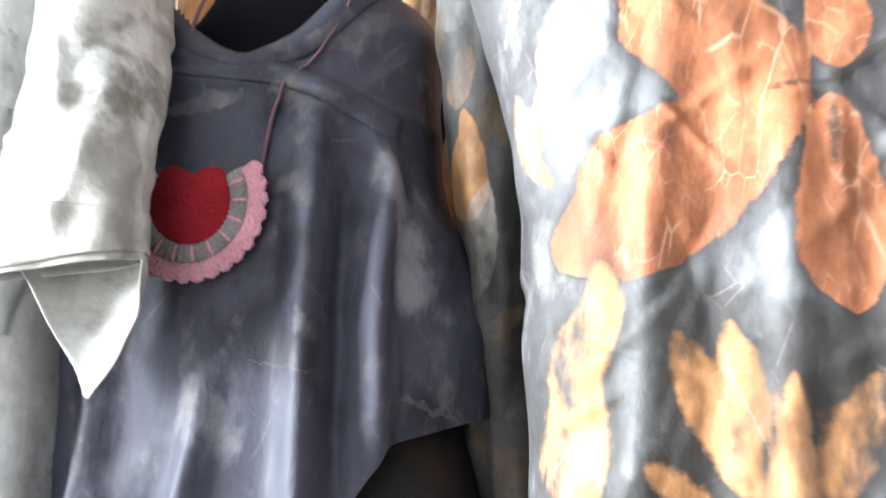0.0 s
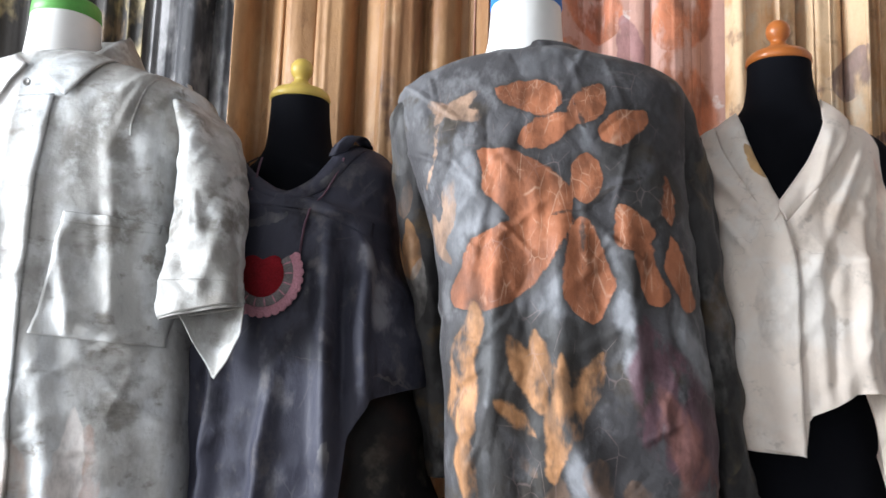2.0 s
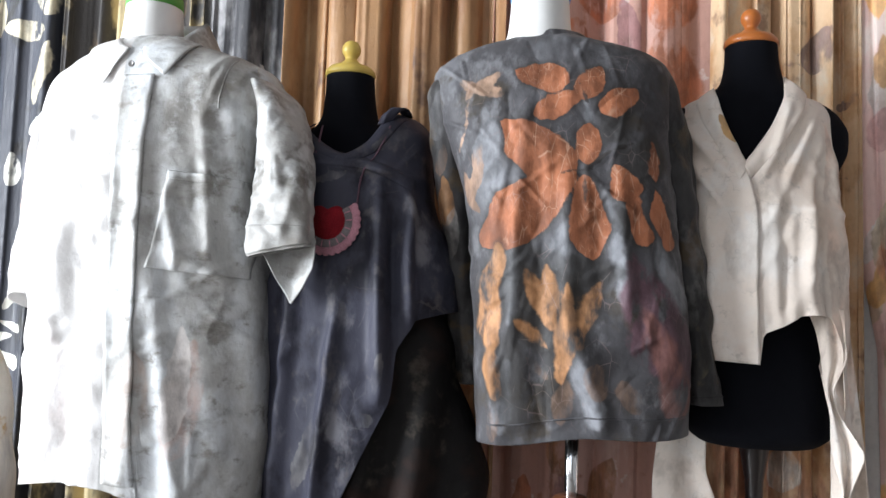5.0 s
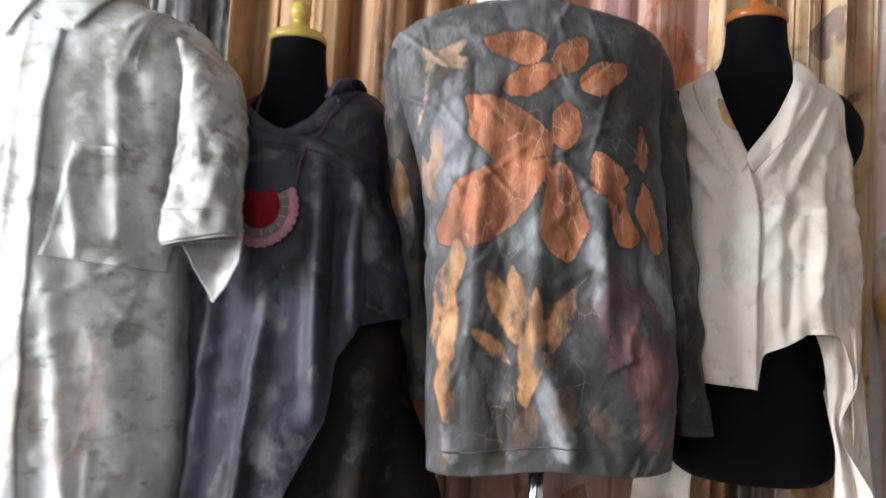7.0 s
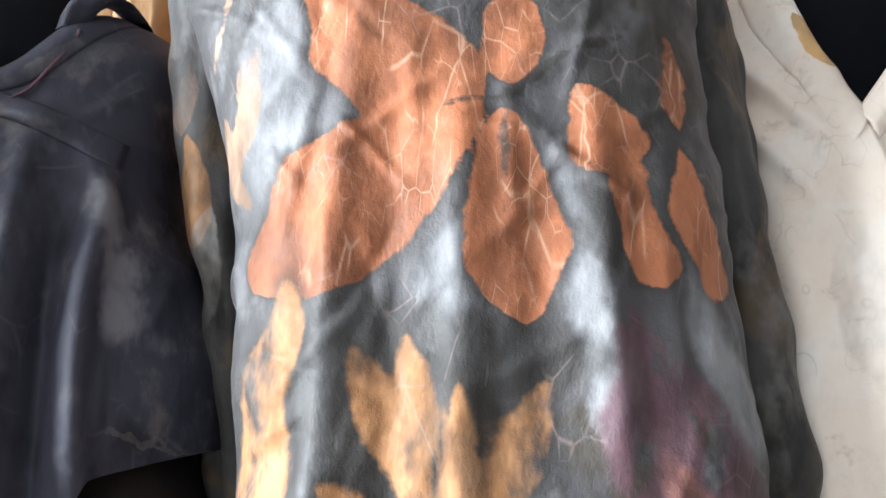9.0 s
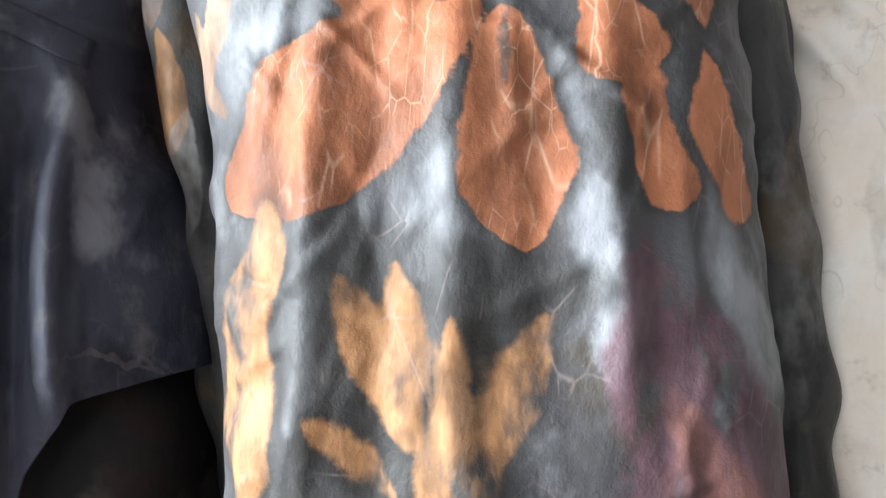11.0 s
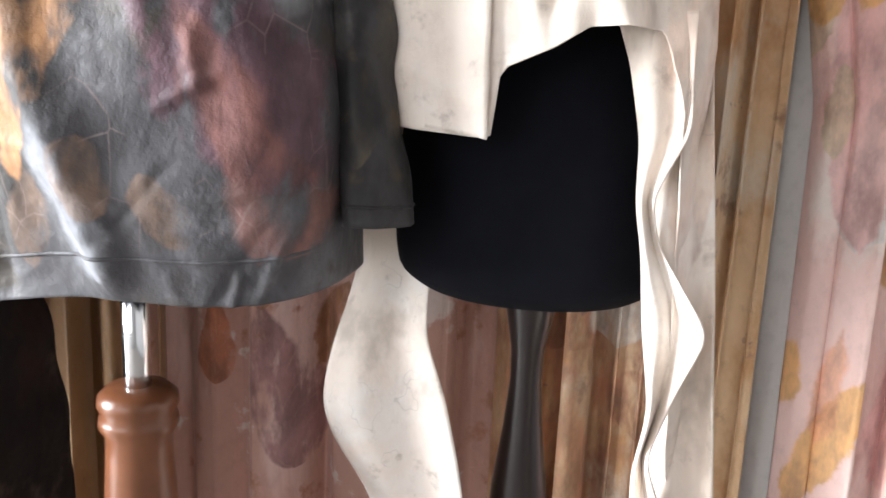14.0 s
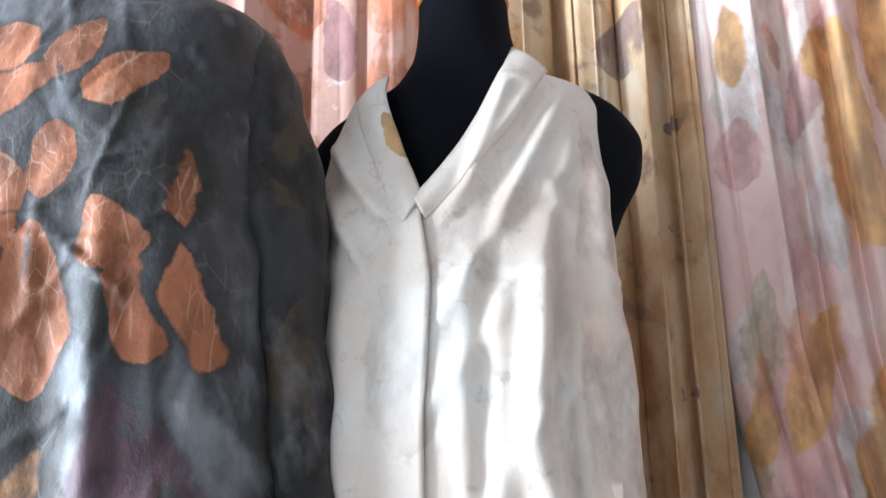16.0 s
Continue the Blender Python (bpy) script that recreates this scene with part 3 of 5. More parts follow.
from mathutils.bvhtree import BVHTree


def front_of(verts, faces):
    """A function that gives the front of a cloth at (x, z)."""
    tree = BVHTree.FromPolygons([tuple(map(float, p)) for p in verts], faces)

    def at(x, z, miss=0.9):
        hit = tree.ray_cast(Vector((x, -0.5, z)), Vector((0, 1, 0)))
        return hit[0].y if hit[0] is not None else miss
    return at


def strip(at, edge_a, edge_b, off, nu=10, nv=40, round_=0.0, off_b=None, back=0.0, over=9.0):
    """A strip of cloth laid on another between two edges (lists of (x, z) from top to bottom); above the height over it leans back."""
    A = np.stack(spline([(p[0], p[1], 0) for p in edge_a], np.linspace(0, 1, nv)), 1)
    B = np.stack(spline([(p[0], p[1], 0) for p in edge_b], np.linspace(0, 1, nv)), 1)
    mid = at((A[nv // 2, 0] + B[nv // 2, 0]) / 2, (A[nv // 2, 1] + B[nv // 2, 1]) / 2, 0.95)
    rows_, last = [], [at(A[-1, 0] * (1 - i / (nu - 1)) + B[-1, 0] * i / (nu - 1), A[-1, 1] + 0.015, mid) for i in range(nu)]
    off_b = off if off_b is None else off_b
    for j in reversed(range(nv)):
        row = []
        for i in range(nu):
            k = i / (nu - 1)
            x, z = A[j, 0] * (1 - k) + B[j, 0] * k, A[j, 1] * (1 - k) + B[j, 1] * k
            last[i] = at(x, min(z, over), last[i])
            row.append((x, last[i] + back * max(0.0, z - over) - (off * (1 - k) + off_b * k) - round_ * math.sin(math.pi * k), z))
        rows_.append(row)
    return [p for r in reversed(rows_) for p in r], grid_faces(nu, nv, False)


def box(bm, x0, x1, y0, y1, z0, z1):
    vs = [bm.verts.new(p) for p in ((x0, y0, z0), (x1, y0, z0), (x1, y1, z0), (x0, y1, z0), (x0, y0, z1), (x1, y0, z1), (x1, y1, z1), (x0, y1, z1))]
    for f in ((3, 2, 1, 0), (4, 5, 6, 7), (0, 1, 5, 4), (1, 2, 6, 5), (2, 3, 7, 6), (3, 0, 4, 7)):
        bm.faces.new([vs[i] for i in f])


# ---- room ----
def structure(name, boxes, mat, label):
    bm = bmesh.new()
    for b in boxes:
        box(bm, *b)
    return tagged(part(name, bm, mat, None), label, "room", "", "structure")


structure("floor", [(-3.4, 2.5, -2.5, 1.7, -0.1, 0.0)], TILE, "plain pale tiled floor of the shop")
structure("ceiling", [(-3.4, 2.5, -2.5, 1.7, 2.6, 2.7)], PLASTER, "plain white plaster ceiling")
structure("wall_north", [(-3.4, 2.5, 1.55, 1.7, 0.0, 2.6)], PLASTER, "plain plaster wall behind the hung cloths")
structure("wall_east", [(2.35, 2.5, -2.5, 1.55, 0.0, 2.6)], PLASTER, "plain plaster side wall")
structure("wall_west", [(-3.4, -3.25, -2.5, -1.8, 0, 2.6), (-3.4, -3.25, 0.3, 1.55, 0, 2.6), (-3.4, -3.25, -1.8, 0.3, 0, 0.5), (-3.4, -3.25, -1.8, 0.3, 2.5, 2.6)],
          PLASTER, "plain plaster wall with an unseen window opening")
# the opening in this wall is unseen, added for the fill lamp
structure("wall_south", [(-3.25, -1.4, -2.5, -2.35, 0, 2.6), (0.2, 2.35, -2.5, -2.35, 0, 2.6), (-1.4, 0.2, -2.5, -2.35, 0, 0.8), (-1.4, 0.2, -2.5, -2.35, 2.3, 2.6)],
          PLASTER, "plain plaster wall with an unseen window opening")


# ---- hung cloths behind the mannequins ----
def hung_cloth(name, x0, x1, y, seed, pleats, depth, mat, label, z0=0.03, z1=2.6, left=None, prints=None):
    """A length of cloth hung in loose folds."""
    nu, nv = int(max(60, (x1 - x0) * 800)), 150
    r = np.random.RandomState(seed)
    u = np.linspace(0, 1, nu)[None, :]
    z = np.linspace(z1, z0, nv)[:, None]
    w = u * (x1 - x0)
    drop = (z1 - z) / (z1 - z0)
    Y = 0
    for k in range(4):
        f = pleats * (0.55 + 0.45 * k) * r.uniform(0.85, 1.15)
        ph = r.uniform(0, 6.28) + 0.7 * np.sin(drop * r.uniform(1, 3) + r.uniform(0, 6)) + 0.5 * np.sin(w * r.uniform(4, 9) + k)
        s = np.sin(2 * math.pi * f * w + ph)
        Y = Y + depth * (0.9, 0.6, 0.35, 0.16)[k] * np.sign(s) * np.abs(s) ** 0.75
    X = x0 + w + 0.35 * depth * np.sin(2 * math.pi * pleats * 1.3 * w + seed + 1.5 * drop)
    if left:
        X = X + (np.interp(-z, [-p for p, _ in left], [q for _, q in left]) - x0) * (1 - u) ** 1.5
    Yw = y + Y * (0.75 + 0.35 * drop)
    V_ = np.stack([X + 0 * z, Yw + 0 * X, z + 0 * X], 2).reshape(-1, 3)
    ob = link_mesh(name, V_.tolist(), grid_faces(nu, nv, False), mat, thick=0.0015)
    for kind, leaves in (prints or {}).items():
        a = ob.data.attributes.new(kind, "FLOAT", "POINT")
        a.data.foreach_set("value", print_field(V_[:, 0], V_[:, 2], leaves))
    return tagged(ob, label, "fabric", "cloths hung along the wall")


CREAM, CREAM2 = (0.62, 0.56, 0.42), (0.70, 0.67, 0.58)
c = Cloth("navy_cloth_with_cream_leaves", 0.5, 0.1).ground((0.035, 0.038, 0.050), ((0.075, 0.085, 0.11), 4, 0.5, 0.65, V, 0.5), ((0.02, 0.019, 0.018), 6, 0.52, 0.62, ISO, 2.5)).warp(9, 0.012)
for x, z, ang, L, W in ((-1.075, 1.745, 170, 0.15, 0.055), (-1.02, 1.84, 115, 0.15, 0.06), (-1.01, 1.63, 75, 0.16, 0.05), (-1.17, 1.80, 90, 0.12, 0.06),
                        (-1.08, 1.40, 90, 0.08, 0.045), (-1.12, 1.16, 95, 0.06, 0.03), (-1.20, 1.47, 30, 0.11, 0.035), (-1.18, 1.29, 120, 0.10, 0.04),
                        (-1.06, 1.09, 60, 0.07, 0.025), (-1.10, 0.99, 10, 0.10, 0.03), (-1.05, 1.02, 160, 0.07, 0.022), (-1.06, 0.94, 165, 0.09, 0.03),
                        (-1.12, 0.80, 60, 0.13, 0.04), (-1.28, 1.62, 60, 0.13, 0.05), (-1.30, 1.05, 80, 0.14, 0.05), (-1.02, 1.50, 40, 0.05, 0.03)):
    c.leaf(x, z, ang, L, W, CREAM if z > 1.6 else CREAM2, None, 0.92, 0, 0.12)
hung_cloth("hung_cloth", -2.0, -0.95, 1.36, 3, 7.5, 0.022, c.done(strength=0.28, crisp=0.5, crisp_scale=9), "dark navy cloth with cream leaf prints hung in folds")
c = Cloth("khaki_and_black_cloth", 0.55, 0.1).ground((0.040, 0.036, 0.034), ((0.46, 0.37, 0.20), 7, 0.47, 0.57, (1, 1, 0.5), 1.5), ((0.20, 0.135, 0.08), 9, 0.55, 0.65, (1, 1, 0.5), 4.5))
hung_cloth("hung_cloth", -0.97, -0.60, 1.37, 7, 12, 0.022, c.done(strength=0.28, crisp=0.5, crisp_scale=9), "black and khaki mottled cloth hung in tight folds")
c = Cloth("grey_black_cloth", 0.5, 0.1).ground((0.040, 0.040, 0.045), ((0.28, 0.275, 0.28), 9, 0.48, 0.64, (1, 1, 0.45), 1.1), ((0.44, 0.38, 0.32), 12, 0.58, 0.68, (1, 1, 0.5), 6.5))
hung_cloth("hung_cloth", -0.62, -0.385, 1.355, 11, 13, 0.020, c.done(strength=0.28, crisp=0.5, crisp_scale=9), "mottled grey and black cloth hung in folds")
c = Cloth("tan_brown_cloth", 0.42, 0.1, 0.45).ground((0.37, 0.205, 0.095), ((0.24, 0.110, 0.045), 6, 0.42, 0.70, (1, 1, 0.5), 1.1), ((0.50, 0.33, 0.18), 7, 0.50, 0.72, (1, 1, 0.5), 3.3), ((0.13, 0.065, 0.034), 13, 0.57, 0.72, (1, 1, 0.6), 5.5))
hung_cloth("hung_cloth", -0.40, 0.10, 1.36, 19, 11, 0.026, c.done(strength=0.28, crisp=0.5, crisp_scale=9), "glossy tan-brown cloth hung in deep folds")
c = Cloth("pink_cloth_with_rust_leaves", 0.5, 0.1).ground((0.54, 0.31, 0.25), ((0.66, 0.45, 0.40), 8, 0.5, 0.60, V, 1.4), ((0.40, 0.18, 0.11), 10, 0.56, 0.63, ISO, 3.9), ((0.66, 0.54, 0.50), 13, 0.60, 0.66, ISO, 9.9)).warp(8, 0.015)
for x, z, ang, L, W, k in ((0.46, 1.60, 100, 0.20, 0.13, 0), (0.47, 1.77, 60, 0.17, 0.10, 0), (0.30, 1.80, 120, 0.16, 0.10, 0), (0.25, 1.66, 80, 0.14, 0.08, 0),
                           (0.37, 1.70, 100, 0.14, 0.05, 1), (0.40, 1.88, 40, 0.15, 0.08, 0), (0.36, 1.52, 70, 0.12, 0.05, 1), (0.52, 1.46, 60, 0.12, 0.09, 0),
                           (0.27, 0.66, 100, 0.22, 0.09, 1), (0.33, 0.74, 75, 0.12, 0.06, 2), (0.38, 0.63, 45, 0.10, 0.055, 2), (0.17, 0.70, 90, 0.12, 0.05, 0),
                           (0.24, 0.82, 100, 0.12, 0.06, 2), (0.44, 0.55, 100, 0.14, 0.07, 0)):
    c.leaf(x, z, ang, L, W, ((0.42, 0.135, 0.06), (0.27, 0.13, 0.13), (0.33, 0.15, 0.07))[k], None, 0.85, 0, 0.15, veins=0.2)
hung_cloth("hung_cloth", 0.085, 0.555, 1.365, 23, 9, 0.020, c.done(strength=0.28, crisp=0.5, crisp_scale=9), "pink cloth with large rust leaf prints hung in folds")
c = Cloth("beige_khaki_cloth", 0.55, 0.1).ground((0.70, 0.49, 0.30), ((0.50, 0.27, 0.12), 9, 0.46, 0.66, (1, 1, 0.7), 1.9), ((0.68, 0.58, 0.46), 9, 0.50, 0.66, (1, 1, 0.7), 4.3), ((0.33, 0.20, 0.13), 15, 0.56, 0.70, ISO, 8.2), ((0.26, 0.15, 0.14), 22, 0.64, 0.72, ISO, 2.2)).warp(9, 0.012)
for x, z, ang, L, W in ((0.60, 0.72, 90, 0.50, 0.17), (0.72, 0.62, 90, 0.46, 0.15), (0.66, 0.85, 70, 0.2, 0.12)):
    c.leaf(x, z, ang, L, W, (0.48, 0.215, 0.125), None, 0.7, 0, 0.25)
for x, z, ang, L, W, k in ((0.745, 1.64, 70, 0.10, 0.06, 0), (0.80, 1.53, 20, 0.03, 0.02, 0), (0.60, 0.80, 100, 0.12, 0.07, 1), (0.68, 0.80, 80, 0.09, 0.07, 2), (0.72, 0.70, 60, 0.10, 0.08, 1)):
    c.leaf(x, z, ang, L, W, ((0.20, 0.13, 0.13), (0.42, 0.20, 0.12), (0.66, 0.60, 0.54))[k], None, 0.8, 0, 0.2)
hung_cloth("hung_cloth", 0.545, 0.835, 1.355, 35, 27, 0.021, c.done(strength=0.28, crisp=0.5, crisp_scale=9), "mottled beige and khaki cloth hung in folds")
c = Cloth("white_grey_cloth", 0.5, 0.1).ground((0.80, 0.78, 0.76), ((0.70, 0.67, 0.64), 6, 0.5, 0.7, V, 1.0))
hung_cloth("hung_cloth", 0.80, 0.96, 1.405, 37, 8, 0.008, c.done(strength=0.12), "plain white cloth hung behind a pink one")
c = Cloth("pink_mustard_patched_cloth", 0.5, 0.1).ground((0.82, 0.58, 0.53), ((0.86, 0.76, 0.70), 9, 0.46, 0.64, (1, 1, 0.5), 2.4), ((0.62, 0.36, 0.33), 11, 0.52, 0.68, (1, 1, 0.6), 8.8)).warp(8, 0.01)
rnd = random.Random(77)
PATCHES = {}
for kind, n, big in (("rose", 34, 0.16), ("blush", 34, 0.13), ("mustard", 38, 0.14), ("khaki", 20, 0.12), ("copper", 26, 0.11), ("purple", 9, 0.06)):
    PATCHES[kind] = [(rnd.uniform(0.84, 1.55), rnd.uniform(0.45, 1.85), rnd.choice((85, 90, 95, 90, 70, 110)), big * rnd.uniform(0.5, 1.3), big * rnd.uniform(0.15, 0.40)) for _ in range(n)]
PATCHES["mustard"] += [(0.985, 1.50, 90, 0.22, 0.06), (1.00, 1.41, 85, 0.12, 0.05), (0.985, 1.12, 88, 0.22, 0.07), (1.04, 1.62, 95, 0.20, 0.05)]
PATCHES["rose"] += [(0.90, 1.13, 95, 0.30, 0.07), (0.905, 1.02, 95, 0.25, 0.06), (1.09, 1.10, 92, 0.30, 0.06)]
PATCHES["purple"] += [(1.085, 1.20, 85, 0.14, 0.018), (1.10, 1.55, 60, 0.06, 0.03)]
c.dyed("blush", (0.82, 0.70, 0.64), 0.75)
c.dyed("rose", (0.70, 0.37, 0.35), 0.75, 0.49, 0.62)
c.dyed("khaki", (0.52, 0.42, 0.27), 0.65)
c.dyed("mustard", (0.66, 0.34, 0.10), 0.80, 0.49, 0.60)
c.dyed("copper", (0.66, 0.30, 0.17), 0.70, 0.49, 0.62)
c.dyed("purple", (0.20, 0.10, 0.12), 0.75)
hung_cloth("hung_cloth", 0.83, 1.60, 1.35, 41, 19, 0.019, c.done(strength=0.28, crisp=0.5, crisp_scale=9), "pink cloth with mustard and rust patches hung in folds", left=[(2.6, 0.80), (1.5, 0.822), (1.25, 0.830), (1.04, 0.868), (0.8, 0.872), (0.6, 0.875), (0.0, 0.86)], prints=PATCHES)


# ---- mannequins ----
def female_mannequin(cx, cy, dz, cap, label, lean=0.0, neck=0.0):
    """Cut-off black torso with neck, wooden cap and turned stand."""
    rows = [(1.585 - neck, -0.045, 0.045, -0.044, 0.048), (1.545 - 0.7 * neck, -0.047, 0.047, -0.046, 0.050), (1.50, -0.054, 0.054, -0.052, 0.06), (1.475, -0.075, 0.075, -0.054, 0.07),
            (1.458, -0.115, 0.118, -0.052, 0.08), (1.44, -0.150, 0.146, -0.050, 0.085), (1.41, -0.172, 0.164, -0.052, 0.09), (1.37, -0.160, 0.160, -0.060, 0.08),
            (1.33, -0.125, 0.140, -0.075, 0.075), (1.28, -0.118, 0.122, -0.092, 0.07), (1.22, -0.115, 0.117, -0.095, 0.07), (1.15, -0.108, 0.110, -0.085, 0.07), (1.08, -0.104, 0.106, -0.080, 0.075),
            (1.00, -0.116, 0.116, -0.090, 0.09), (0.92, -0.122, 0.122, -0.100, 0.1), (0.875, -0.116, 0.116, -0.098, 0.098), (0.862, -0.100, 0.100, -0.085, 0.085), (0.860, -0.02, 0.02, -0.02, 0.02)]
    v, f = loft([(z + dz, cx + a + lean * (z - 1.2), cx + b + lean * (z - 1.2), cy + p, cy + q) for z, a, b, p, q in rows], 96, 120, power=0.95)
    k = len(v)
    tx = cx + lean * 0.39
    capz = 1.585 + dz - neck
    capv, capf = turned([(0.028, capz + 0.018), (0.040, capz + 0.014), (0.047, capz + 0.006), (0.048, capz - 0.002), (0.043, capz - 0.005)], tx, cy)
    knv, knf = turned([(0.003, capz + 0.067), (0.008, capz + 0.0662), (0.013, capz + 0.063), (0.0168, capz + 0.057), (0.018, capz + 0.050), (0.0168, capz + 0.043), (0.013, capz + 0.037), (0.0108, capz + 0.033),
                       (0.0115, capz + 0.030), (0.017, capz + 0.025), (0.021, capz + 0.020), (0.029, capz + 0.016), (0.031, capz + 0.012)], tx, cy)
    b = 0.86 + dz
    bx = cx - lean * 0.3
    stv, stf = turned([(0.026, b + 0.004), (0.028, b - 0.006), (0.025, b - 0.014), (0.023, b - 0.03), (0.016, b - 0.07), (0.015, b - 0.10), (0.019, b - 0.15), (0.027, b - 0.21),
                       (0.029, b - 0.26), (0.024, b - 0.32), (0.018, b - 0.36), (0.026, b - 0.39), (0.028, b - 0.5), (0.022, b - 0.62), (0.03, 0.08), (0.15, 0.05), (0.17, 0.03), (0.17, 0.0)], bx, cy + 0.03)
    V_, F_, I_ = joined((v, f, 0), (capv, capf, 1), (knv, knf, 1), (stv, stf, 2))
    ob = link_mesh("mannequin", V_, F_, [BLACK, cap, DARKWOOD], index=I_)
    return tagged(ob, label, "mannequin", "dress forms in a row")


def male_mannequin(cx, cy, dz, cap, post, label, nx=0.0):
    """White plastic half figure with a capped neck on a chrome pole."""
    n = cx + nx
    rows = [(1.648, n - 0.050 - cx, n + 0.050 - cx, -0.050, 0.052), (1.63, n - 0.051 - cx, n + 0.051 - cx, -0.051, 0.053), (1.58, n - 0.056 - cx, n + 0.056 - cx, -0.056, 0.06), (1.545, n - 0.068 - cx, n + 0.066 - cx, -0.06, 0.07),
            (1.525, -0.11, 0.11, -0.06, 0.075), (1.50, -0.16, 0.16, -0.065, 0.075), (1.45, -0.175, 0.175, -0.075, 0.07), (1.35, -0.165, 0.165, -0.085, 0.07),
            (1.2, -0.13, 0.13, -0.060, 0.06), (1.05, -0.11, 0.11, -0.045, 0.05), (0.96, -0.10, 0.10, -0.04, 0.05), (0.93, -0.09, 0.09, -0.035, 0.045), (0.925, -0.02, 0.02, -0.02, 0.02)]
    v, f = loft([(z + dz, cx + a, cx + b, cy + p, cy + q) for z, a, b, p, q in rows], 80, 100, power=0.95)
    z = 1.648 + dz
    cv, cf = turned([(0.030, z + 0.020), (0.047, z + 0.019), (0.051, z + 0.014), (0.0525, z - 0.006), (0.048, z - 0.008)], n, cy)
    pv, pf = turned([(0.0115, 0.95 + dz), (0.0115, 0.70)], post, cy, 24)
    w = 0.785
    wv, wf = turned([(0.012, w + 0.004), (0.026, w + 0.003), (0.033, w - 0.004), (0.034, w - 0.012), (0.030, w - 0.019), (0.033, w - 0.024), (0.0335, w - 0.030), (0.028, w - 0.040), (0.0285, w - 0.06),
                     (0.032, w - 0.12), (0.034, w - 0.2), (0.030, w - 0.3), (0.024, w - 0.4), (0.03, w - 0.45), (0.028, 0.1), (0.16, 0.05), (0.17, 0.03), (0.17, 0.0)], post, cy)
    V_, F_, I_ = joined((v, f, 0), (cv, cf, 1), (pv, pf, 2), (wv, wf, 3))
    ob = link_mesh("mannequin", V_, F_, [WHITE, cap, CHROME, BROWNWOOD], index=I_)
    return tagged(ob, label, "mannequin", "dress forms in a row")


male_mannequin(-0.475, 0.975, -0.010, GREEN, -0.475, "white plastic torso mannequin with a green neck cap", nx=-0.032)
female_mannequin(-0.140, 1.075, -0.058, YELLOW, "black dress form with a yellow wooden neck cap", lean=-0.03)
male_mannequin(0.262, 1.010, -0.009, BLUE, 0.281, "white plastic torso mannequin on a chrome pole, blue cap", nx=-0.052)
female_mannequin(0.590, 1.135, 0.018, ORANGE, "black dress form with an orange wooden neck cap", lean=-0.02, neck=0.017)


